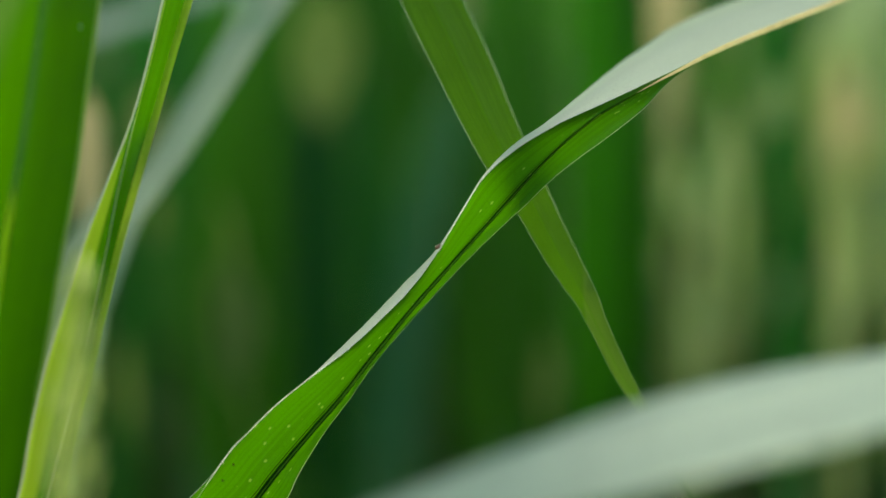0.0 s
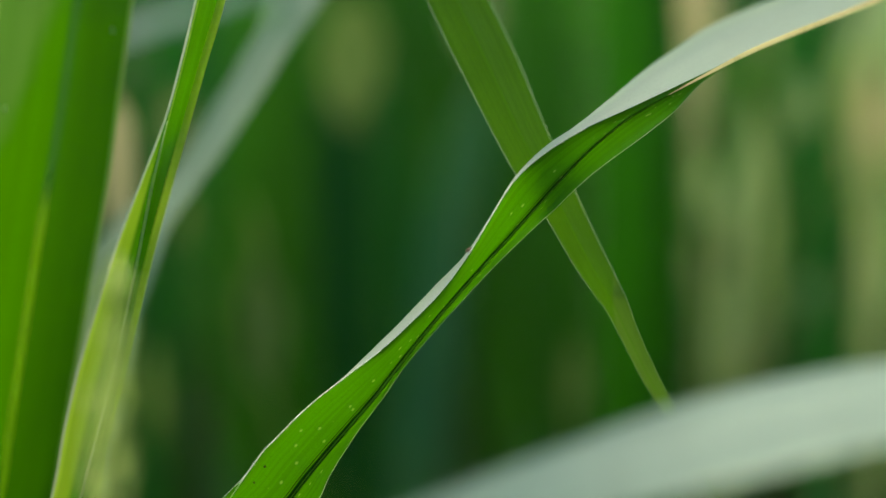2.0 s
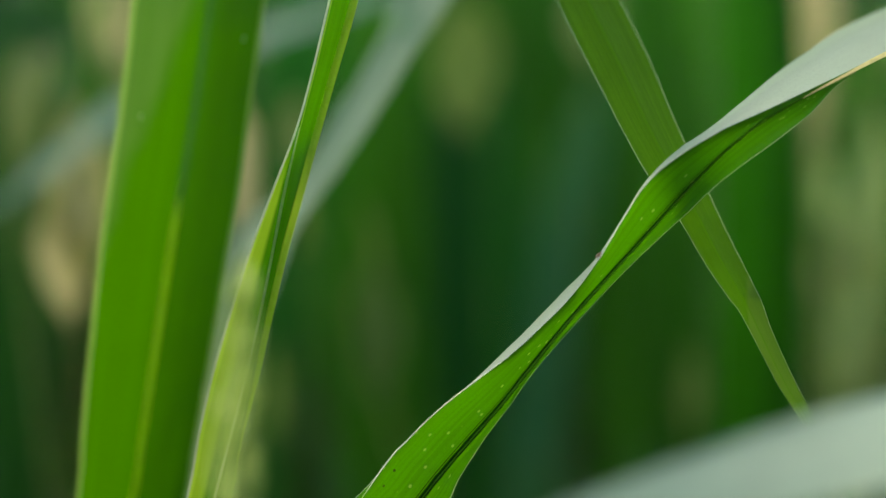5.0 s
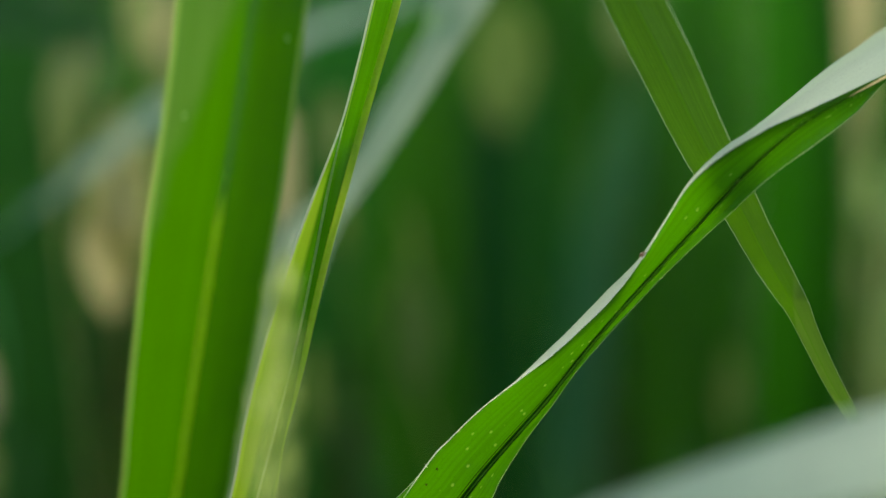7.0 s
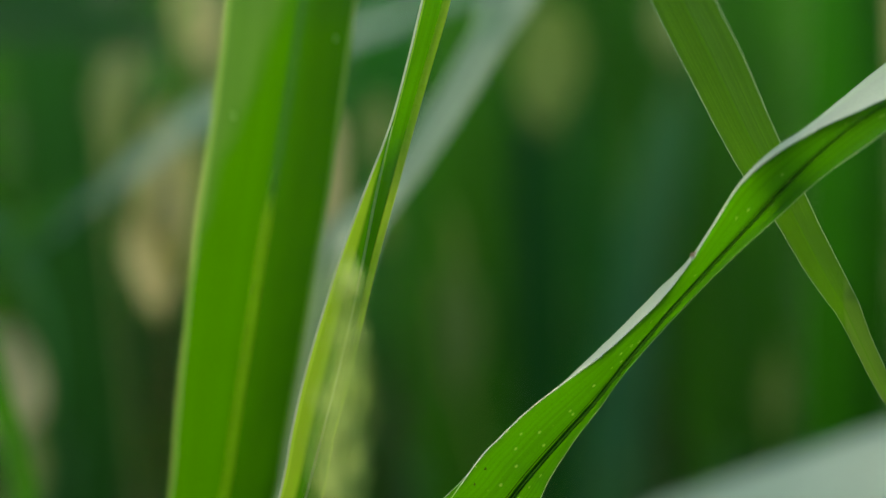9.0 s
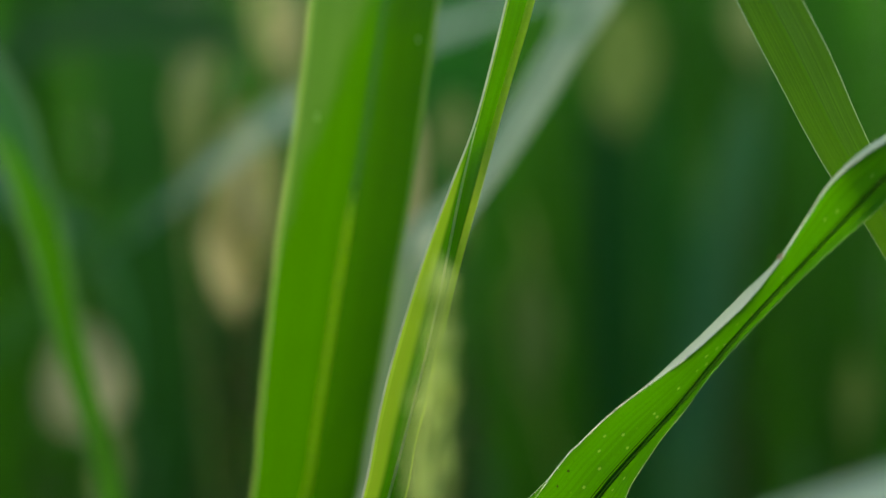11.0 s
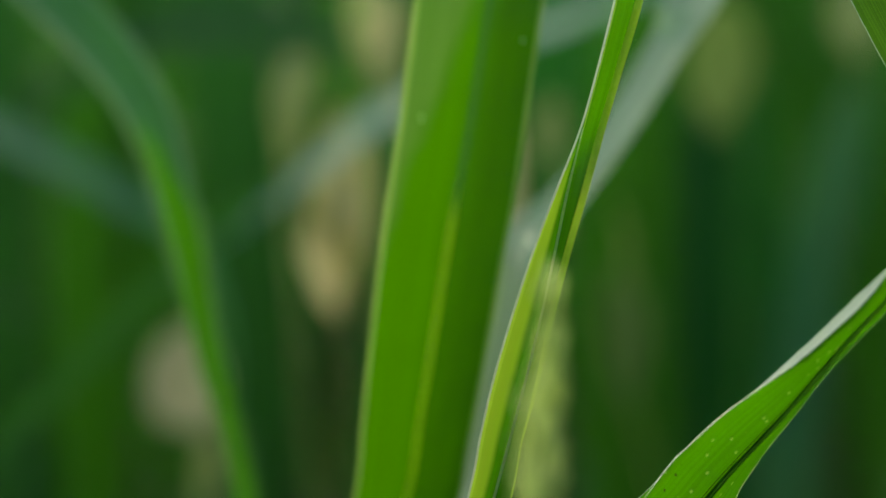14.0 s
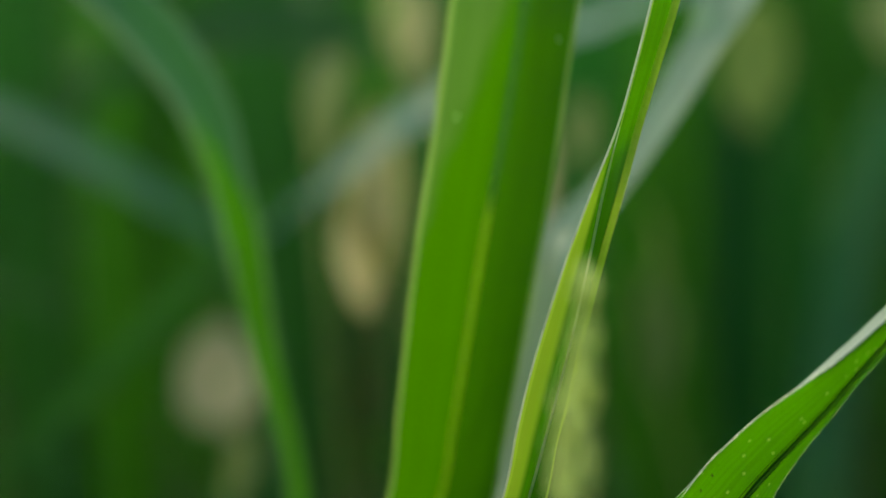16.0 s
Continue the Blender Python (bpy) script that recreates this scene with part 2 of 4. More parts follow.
PALE_EDGE = plain_material("pale_edge", (0.70, 0.76, 0.58), (0.80, 0.84, 0.68), 300.0, 0.5, 0.0, 0.4, 0.75)
YELLOW_EDGE = plain_material("yellow_edge", (0.70, 0.90, 0.05), (0.78, 0.95, 0.10), 300.0, 0.5, 0.0, 0.4, 0.75)
SPECK = plain_material("dark_spot", (0.03, 0.06, 0.01), (0.05, 0.09, 0.02), 900.0, 0.6)
PALE_SPOT = plain_material("pale_spot", (0.50, 0.66, 0.34), (0.60, 0.72, 0.42), 900.0, 0.6, 0.0, 0.3, 0.5)
BUG = plain_material("insect_shell", (0.34, 0.14, 0.08), (0.46, 0.22, 0.13), 900.0, 0.4, 0.0, 0.5)
SOIL = plain_material("soil", (0.07, 0.045, 0.028), (0.13, 0.09, 0.06), 3.0, 0.95, 0.02, 0.1)
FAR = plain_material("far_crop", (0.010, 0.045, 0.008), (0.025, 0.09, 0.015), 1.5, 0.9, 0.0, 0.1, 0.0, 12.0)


# ---- builders ----
def part(name, verts, faces, material, parent=None, label="", uvs=None, base=None):
    """ONE mesh object, its vertices given in the world; with a parent they are kept relative to the thing's base."""
    root = parent
    while root is not None and root.parent is not None:
        root = root.parent
    base = Vector(base) if base is not None else (root.location.copy() if root is not None else Vector((0, 0, 0)))
    me = bpy.data.meshes.new(name)
    me.from_pydata([tuple(Vector(v) - base) for v in verts], [], faces)
    if uvs is not None:
        layer = me.uv_layers.new(name="UVMap")
        for loop in me.loops:
            layer.data[loop.index].uv = uvs[loop.vertex_index]
    me.polygons.foreach_set("use_smooth", [True] * len(me.polygons))
    me.materials.append(material)
    me.update()
    ob = new(name, me)
    if parent is not None:
        ob.parent = parent
    else:
        ob.location = base
    if label:
        tagged(ob, label)
    return ob


def thing(name, base, label, category, group=""):
    ob = new(name)
    ob.location = base
    ob.empty_display_size = 0.05
    return tagged(ob, label, category, group)


def spline(rows, steps):
    """Catmull-Rom through rows of vectors: steps + 1 rows."""
    p = np.array(rows, float)
    p = np.vstack([2 * p[0] - p[1], p, 2 * p[-1] - p[-2]])
    n, out = len(rows) - 1, []
    for i in range(steps + 1):
        s = min(i / steps * n, n - 1e-9)
        k, f = int(s), s - int(s)
        a, b, c, d = p[k:k + 4]
        out.append(0.5 * (2 * b + (c - a) * f + (2 * a - 5 * b + 4 * c - d) * f ** 2 + (3 * b - a - 3 * c + d) * f ** 3))
    return np.array(out)


def blade(name, rows, material, parent, label="", steps=70, across=7, sag=0.07, ruffle=0.0006, rib=0.0, rib_end=9.0, rib_material=None, rim_material=None, seed=0.0):
    """A leaf blade as a sheet between its edges, folded at the midrib. Rows along it: midrib, one edge, other edge and, where an edge is
    turned over, the turned rim, each x, y, z."""
    rims = len(rows[0]) == 4
    g = spline([sum(r, ()) for r in rows], steps)
    verts, uvs, faces = [], [], []
    run = np.concatenate([[0], np.cumsum(np.linalg.norm(np.diff(g[:, :3], axis=0), axis=1))])
    for i, r in enumerate(g):
        m, a, b = r[:3], r[3:6], r[6:9]
        n = np.cross(a - b, g[min(i + 1, steps), :3] - g[max(i - 1, 0), :3])
        n /= np.linalg.norm(n) + 1e-9
        line = []
        if rims:
            c = r[9:12]
            for k in range(5):
                f = 1 - k / 4
                line.append((a + (c - a) * f + n * 4 * f * (1 - f) * np.linalg.norm(c - a) * 0.06, 0.5 - 0.5 * (0.9 + 0.1 * f)))
        for k in range(across + 1):
            f = 1 - k / across
            w = np.linalg.norm(a - m)
            line.append((m + (a - m) * f + n * (4 * f * (1 - f) * w * sag), 0.5 - 0.5 * f * (0.9 if rims else 1)))
        for k in range(1, across + 1):
            f = k / across
            w = np.linalg.norm(b - m)
            line.append((m + (b - m) * f + n * (4 * f * (1 - f) * w * sag), 0.5 + 0.5 * f))
        for q, u in line:
            e = abs(u - 0.5) * 2
            q = q + n * (noise.noise((run[i] * 38 + seed, u * 5, seed)) * ruffle * 2 * e + noise.noise((run[i] * 140, u * 9, seed + 3)) * ruffle * e * e)
            verts.append(q)
            uvs.append((u, run[i]))
    k = len(verts) // (steps + 1)
    for i in range(steps):
        for j in range(k - 1):
            if not (rims and j == 4):
                faces.append((i * k + j, i * k + j + 1, (i + 1) * k + j + 1, (i + 1) * k + j))
    ob = part(name, verts, faces, material, parent, label, uvs)
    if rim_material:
        # the turned rim shows the upper side, in a paler material
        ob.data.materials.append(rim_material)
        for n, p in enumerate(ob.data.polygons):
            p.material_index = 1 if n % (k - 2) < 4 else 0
    if rib:
        rv, rf = [], []
        for i, r in enumerate(g):
            m, a, b = r[:3], r[3:6], r[6:9]
            t = g[min(i + 1, steps), :3] - g[max(i - 1, 0), :3]
            t /= np.linalg.norm(t) + 1e-9
            side = (a - b) - t * np.dot(a - b, t)
            width = np.linalg.norm(side)
            side /= width + 1e-9
            n = np.cross(side, t)
            w = rib * min(1.0, width / 0.02 + 0.05) * min(1.0, max(0.02, (rib_end - run[i]) / 0.03))
            for k in range(6):
                q = math.pi + k / 5 * math.pi
                rv.append(m + side * math.cos(q) * w + n * math.sin(q) * w * 0.35)
        for i in range(steps):
            for j in range(5):
                rf.append((i * 6 + j, i * 6 + j + 1, (i + 1) * 6 + j + 1, (i + 1) * 6 + j))
        part("midrib", rv, rf, rib_material or RIB, ob, "")
    return ob


def strap(name, rows, material, parent, label="", steps=36, face=(0, -1, 0.5), fold=0.18, **more):
    """A blade by its midrib and width: rows x, y, z, width. It turns its upper side to the way face, or
    from one way to another along its length."""
    mids = [np.array(r[:3]) for r in rows]
    full = []
    for i, r in enumerate(rows):
        t = mids[min(i + 1, len(rows) - 1)] - mids[max(i - 1, 0)]
        way = np.array(face, float)
        if way.ndim == 2:
            way = way[0] + (way[1] - way[0]) * i / (len(rows) - 1)
        n = way / np.linalg.norm(way)
        side = np.cross(t, n)
        side /= np.linalg.norm(side) + 1e-9
        up = np.cross(side, t)
        up /= np.linalg.norm(up) + 1e-9
        h = r[3] / 2
        full.append((tuple(mids[i]), tuple(mids[i] + side * h + up * h * fold), tuple(mids[i] - side * h + up * h * fold)))
    return blade(name, full, material, parent, label, steps=steps, **more)


def edges_of(rows, near=-0.3, far=0.0, turn=0.9):
    """The midrib, the two edges and the turned rim of a ribbon, row by row. near and far: how far each half leans in depth for its width,
    one number or one for each row."""
    mids, full = [np.array(r[:3]) for r in rows], []
    for i, r in enumerate(rows):
        t = mids[min(i + 1, len(rows) - 1)] - mids[max(i - 1, 0)]
        side = np.array((-t[2], 0, t[0])) / (math.hypot(t[0], t[2]) + 1e-9)
        n = near[i] if isinstance(near, (tuple, list)) else near
        f = far[i] if isinstance(far, (tuple, list)) else far
        a = mids[i] + side * r[3] + np.array((0, n * r[3], 0))
        b = mids[i] - side * r[4] + np.array((0, f * r[4], 0))
        full.append((mids[i], a, b, a + side * r[5] + np.array((0, turn * r[5], 0))) if len(r) > 5 else (mids[i], a, b))
    return full


def ribbon(name, rows, material, parent, label="", near=-0.3, far=0.0, turn=0.9, **more):
    """A blade by its midrib and the widths of its two halves: rows x, y, z, one width, other width and, where an edge is turned over, the
    width of the turned rim."""
    full = [tuple(tuple(p) for p in row) for row in edges_of(rows, near, far, turn)]
    return blade(name, full, material, parent, label, **more)


def edging(edge, widths, material, parent, label, lift=0.0012, **more):
    """A thin margin along an edge, a little proud of it: points, and the width at each."""
    strap("margin", [(p[0], p[1] - lift, p[2], w) for p, w in zip(edge, widths)], material, parent, label, steps=60, across=2, face=(0, -1, -0.4), ruffle=0.0, **more)


def tube(name, rows, material, parent, label="", sides=10, steps=24):
    """A round stem: rows x, y, z, radius."""
    g = spline(rows, steps)
    verts, faces = [], []
    for i, r in enumerate(g):
        t = Vector(g[min(i + 1, steps), :3] - g[max(i - 1, 0), :3]).normalized()
        s = t.cross(Vector((0, 1, 0.02))).normalized()
        n = s.cross(t)
        for k in range(sides):
            q = k / sides * math.tau
            verts.append(Vector(r[:3]) + (s * math.cos(q) + n * math.sin(q)) * max(r[3], 1e-4))
    for i in range(steps):
        for j in range(sides):
            faces.append((i * sides + j, i * sides + (j + 1) % sides, (i + 1) * sides + (j + 1) % sides, (i + 1) * sides + j))
    faces += [tuple(range(sides))[::-1], tuple(steps * sides + j for j in range(sides))]
    return part(name, verts, faces, material, parent, label)


def fleck(name, at, r, material, parent, label=""):
    """A small raised spot of uneven outline on a blade that faces the front."""
    rng = random.Random(int(abs(at[0]) * 1e5))
    at = Vector(at)
    verts, faces = [at + Vector((0, -r * 0.06, 0))], []
    for lev, k in ((0.6, 0.04), (1.0, 0.0)):
        for n in range(8):
            q = n / 8 * math.tau
            verts.append(at + Vector((math.cos(q) * r * lev * rng.uniform(0.8, 1.2), -r * k, math.sin(q) * r * lev * rng.uniform(0.9, 1.5))))
    for n in range(8):
        m = (n + 1) % 8
        faces += [(0, 1 + n, 1 + m), (1 + n, 9 + n, 9 + m, 1 + m)]
    return part(name, verts, faces, material, parent, label)


# ---- ground and far crop ----
def ground():
    n, half = 80, 60.0
    verts, faces = [], []
    for i in range(n + 1):
        for j in range(n + 1):
            x, y = ((2 * i / n - 1) ** 3) * half, ((2 * j / n - 1) ** 3) * half
            verts.append((x, y, -0.01 + 0.02 * noise.noise((x * 3, y * 3, 0)) - 0.012))
    for i in range(n):
        for j in range(n):
            a = i * (n + 1) + j
            faces.append((a, a + n + 1, a + n + 2, a + 1))
    tagged(part("ground", verts, faces, SOIL), "bare brown field soil between the corn rows", "ground", kind="structure")


ground()


def far_crop():
    """The closed edge of the field all round, an uneven wall of crop."""
    verts, faces, n, rows = [], [], 160, 8
    for i in range(n):
        a = i / n * math.tau
        for j in range(rows + 1):
            z = j / rows * 3.3
            r = 7.5 + 0.5 * noise.noise((math.cos(a) * 9, math.sin(a) * 9, z * 2))
            if j == rows:
                z += 0.3 * noise.noise((math.cos(a) * 30, math.sin(a) * 30, 5))
            verts.append((r * math.cos(a), r * math.sin(a), z - 0.03))
    for i in range(n):
        for j in range(rows):
            a, b = i * (rows + 1) + j, ((i + 1) % n) * (rows + 1) + j
            faces.append((a, b, b + 1, a + 1))
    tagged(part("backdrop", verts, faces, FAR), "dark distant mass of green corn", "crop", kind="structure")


far_crop()


# ---- the near corn plant with the rolled, folded and upright leaves ----
def near_plant():
    plant = thing("corn_plant", (-0.02, 0.70, 0), "young corn plant with long bright green leaves", "plant", "corn plants")
    tube("stalk", [(-0.02, 0.70, -0.05, 0.014), (-0.022, 0.70, 0.4, 0.013), (-0.02, 0.70, 0.8, 0.012), (-0.03, 0.69, 1.0, 0.009)], STALK, plant)
    # the curled leaf, its upper edge turned over along two stretches
    rows = [
        (-0.0200, 0.6900, 0.9300, 0.0120, 0.0120),
        (-0.0310, 0.6280, 1.0750, 0.0230, 0.0135),
        (0.0088, 0.6045, 1.1323, 0.0236, 0.0121),
        (0.0212, 0.6028, 1.1481, 0.0228, 0.0086),
        (0.0342, 0.6009, 1.1634, 0.0208, 0.0054),
        (0.0472, 0.5991, 1.1785, 0.0168, 0.0039),
        (0.0594, 0.5975, 1.1942, 0.0112, 0.0029),
        (0.0718, 0.5959, 1.2097, 0.0078, 0.0033),
        (0.0846, 0.5942, 1.2248, 0.0065, 0.0040),
        (0.0977, 0.5924, 1.2395, 0.0086, 0.0042),
        (0.1109, 0.5906, 1.2542, 0.0130, 0.0053),
        (0.1240, 0.5888, 1.2688, 0.0163, 0.0072),
        (0.1372, 0.5870, 1.2832, 0.0140, 0.0085),
        (0.1511, 0.5852, 1.2969, 0.0089, 0.0102),
        (0.1666, 0.5842, 1.3091, 0.0039, 0.0111),
        (0.1845, 0.5861, 1.3193, 0.0021, 0.0085),
        (0.2032, 0.5890, 1.3293, 0.0010, 0.0022),
        (0.2345, 0.5980, 1.3447, 0.0004, 0.0004),
        (0.2970, 0.6100, 1.3700, 0.0004, 0.0004),
        (0.3882, 0.6380, 1.4080, 0.0004, 0.0004),
        (0.5073, 0.6633, 1.4441, 0.0002, 0.0002),
    ]
    turned = (0.0001, 0.0001, 0.0002, 0.0001, 0.0002, 0.0004, 0.0026, 0.0035, 0.0036, 0.0012, 0.0003, 0.0007, 0.0020, 0.0035, 0.0081, 0.0128, 0.0162, 0.0200, 0.0200, 0.0170, 0.0010)
    rows = [(*r, c) for r, c in zip(rows, turned)]
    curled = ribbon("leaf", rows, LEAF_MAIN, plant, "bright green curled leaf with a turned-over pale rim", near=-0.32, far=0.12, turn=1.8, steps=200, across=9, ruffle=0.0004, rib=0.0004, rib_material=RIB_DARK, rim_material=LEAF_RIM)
    edges = edges_of(rows, -0.32, 0.12, 1.8)
    # the midrib: a dark strip proud of the blade, a pale line in front of it
    strap("groove", [(*(e[0] - np.array((0, 0.0012, 0))), w) for e, w in zip(edges[1:16], (0.0012, 0.0028, 0.0027, 0.0025, 0.0023, 0.0021, 0.0021, 0.0021, 0.0020, 0.0018, 0.0015, 0.0012, 0.0010, 0.0008, 0.0003))], DARK_STRIP, curled, "dark strip along the midrib", steps=120, across=2, face=(0, -1, -0.4), ruffle=0.0)
    strap("midrib_line", [(*(e[0] - np.array((0, 0.0030, 0))), w) for e, w in zip(edges[1:15], (0.0003, 0.0006, 0.0007, 0.0008, 0.0009, 0.0009, 0.0009, 0.0009, 0.0008, 0.0006, 0.0004, 0.0003, 0.0002, 0.0002))], RIB_LIME, curled, "pale green line along the midrib", steps=120, across=2, face=(0, -1, -0.4), ruffle=0.0)
    edging([e[1] for e in edges[1:7]], (0.0003, 0.0005, 0.0005, 0.0005, 0.0005, 0.0003), PALE_EDGE, curled, "white leaf margin")
    edging([e[1] for e in edges[9:14]], (0.0002, 0.0005, 0.0005, 0.0005, 0.0002), PALE_EDGE, curled, "pale leaf margin")
    edging([e[0] for e in edges[15:20]], (0.0003, 0.0014, 0.0026, 0.0026, 0.0010), DRY, curled, "dry beige leaf margin", lift=0.003)
    for x, y, z, r in ((-0.0028, 0.5962, 1.1481, 0.0006), (-0.0078, 0.5958, 1.1409, 0.0005), (0.0181, 0.5965, 1.1755, 0.0003)):
        fleck("blemish", (x, y, z), r, SPECK, curled, "small dark spot on the leaf")
    tube("hair", [(-0.0072, 0.5962, 1.1488, 0.0002), (-0.0080, 0.5958, 1.1497, 0.00015), (-0.0084, 0.5954, 1.1508, 0.0001)], PALE_EDGE, curled, sides=5, steps=4)
    # the broad upright leaf, folded along its midrib
    broad = ribbon("leaf", [
        (-0.035, 0.70, 0.92, 0.016, 0.016),
        (-0.1641, 0.695, 1.0336, 0.022, 0.024),
        (-0.1442, 0.6950, 1.1154, 0.0274, 0.0293),
        (-0.1390, 0.6950, 1.1491, 0.0296, 0.0307),
        (-0.1339, 0.6950, 1.1827, 0.0315, 0.0318),
        (-0.1287, 0.6950, 1.2164, 0.0332, 0.0326),
        (-0.1235, 0.6950, 1.2501, 0.0346, 0.0331),
        (-0.1178, 0.6950, 1.2837, 0.0354, 0.0336),
        (-0.1119, 0.6950, 1.3173, 0.0363, 0.0322),
        (-0.1067, 0.6950, 1.3509, 0.0370, 0.0315),
        (-0.1015, 0.6950, 1.3846, 0.0379, 0.0310),
        (-0.0923, 0.705, 1.4457, 0.036, 0.031),
        (-0.0823, 0.74, 1.5493, 0.036, 0.026),
        (-0.0692, 0.9, 1.6773, 0.026, 0.022),
        (-0.0575, 1.12, 1.7621, 0.0005, 0.0005),
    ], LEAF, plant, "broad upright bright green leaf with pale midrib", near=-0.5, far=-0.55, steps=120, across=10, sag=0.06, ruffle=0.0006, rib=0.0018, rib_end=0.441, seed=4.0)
    for x, y, z in ((-0.0815, 0.672, 1.360), (-0.1355, 0.6745, 1.320)):
        fleck("blemish", (x, y, z), 0.0010, PALE_SPOT, broad, "small pale spot on the leaf")
    # the narrow leaf, folded along its midrib and opening towards its base
    rows = [
        (-0.0350, 0.69, 0.95, 0.0088, 0.0061),
        (-0.1030, 0.61, 1.0734, 0.0130, 0.0080),
        (-0.0862, 0.6000, 1.1349, 0.0112, 0.0084),
        (-0.0788, 0.6000, 1.1633, 0.0131, 0.0061),
        (-0.0715, 0.6000, 1.1917, 0.0138, 0.0058),
        (-0.0649, 0.6000, 1.2204, 0.0122, 0.0052),
        (-0.0590, 0.6000, 1.2493, 0.0092, 0.0061),
        (-0.0533, 0.6000, 1.2783, 0.0046, 0.0083),
        (-0.0465, 0.6000, 1.3070, 0.0009, 0.0083),
        (-0.0391, 0.6000, 1.3357, 0.0005, 0.0089),
        (-0.0322, 0.6000, 1.3646, 0.0005, 0.0102),
        (-0.0225, 0.61, 1.4083, 0.0008, 0.0101),
        (-0.0070, 0.66, 1.4793, 0.0026, 0.0093),
        (0.0220, 0.76, 1.5708, 0.0003, 0.0004),
    ]
    lean = [-0.9] * 8 + [0.5] * 6
    folded = ribbon("leaf", rows, LEAF_NARROW, plant, "narrow green leaf folded along its bright midrib", near=-0.6, far=lean, steps=100, across=6, ruffle=0.0003, seed=8.0)
    edges = edges_of(rows, -0.6, lean)
    edging([e[2] for e in edges[3:14]], (0.0005, 0.0022, 0.0030, 0.0032, 0.0033, 0.0034, 0.0035, 0.0036, 0.0034, 0.0026, 0.0005), YELLOW_EDGE, folded, "bright yellow-green leaf margin", lift=0.004)
    edging([e[1] for e in edges[1:12]], (0.0003,) + (0.0010,) * 9 + (0.0003,), PALE_EDGE, folded, "pale leaf margin", lift=0.003)
    strap("midrib", [(e[0][0], e[0][1] - 0.0015, e[0][2], 0.0012 if 1 < k < 8 else 0.0003) for k, e in enumerate(edges) if 0 < k < 9], PALE_EDGE, folded, "pale midrib", steps=60, across=2, face=(0, -1, -0.4), ruffle=0.0)
    # a pale strip added for the bright, sky-facing low part of the grey leaf
    strap("leaf", [(-0.032, 0.712, 0.95, 0.012), (-0.140, 0.72, 1.07, 0.030), (-0.1194, 0.725, 1.1111, 0.034), (-0.1100, 0.725, 1.1493, 0.034), (-0.1025, 0.725, 1.1837, 0.034), (-0.0968, 0.725, 1.2119, 0.034), (-0.0921, 0.725, 1.2370, 0.030), (-0.0852, 0.725, 1.2527, 0.020), (-0.0758, 0.725, 1.2637, 0.004)], LEAF_PALE, plant, "whitish strip added to brighten the grey leaf", steps=40, face=(-0.3, -0.6, 0.9), ruffle=0.0008, seed=30.0)
    # the grey-green leaf behind them, sky sheen included in its base colour
    strap("leaf", [
        (-0.03, 0.71, 0.90, 0.03),
        (-0.130, 0.80, 1.03, 0.046),
        (-0.1277, 0.8200, 1.0864, 0.0418),
        (-0.1166, 0.8200, 1.1360, 0.0485),
        (-0.1080, 0.8200, 1.1785, 0.0496),
        (-0.1005, 0.8200, 1.2140, 0.0530),
        (-0.0895, 0.8200, 1.2477, 0.0654),
        (-0.0731, 0.8200, 1.2726, 0.0452),
        (-0.0527, 0.8200, 1.2976, 0.0368),
        (-0.0358, 0.8200, 1.3236, 0.0397),
        (-0.0161, 0.8200, 1.3550, 0.0418),
        (0.0009, 0.8200, 1.3838, 0.0431),
        (0.0135, 0.8200, 1.4073, 0.0437),
        (0.0453, 0.88, 1.481, 0.034),
        (0.0953, 0.96, 1.5751, 0.024),
        (0.1535, 1.04, 1.6478, 0.001),
    ], LEAF_GREY, plant, "pale grey-green arching leaf", steps=80, across=6, face=(-0.3, -0.5, 0.8), fold=0.1, ruffle=0.001, sag=0.02, seed=12.0)
    return plant


near_plant()


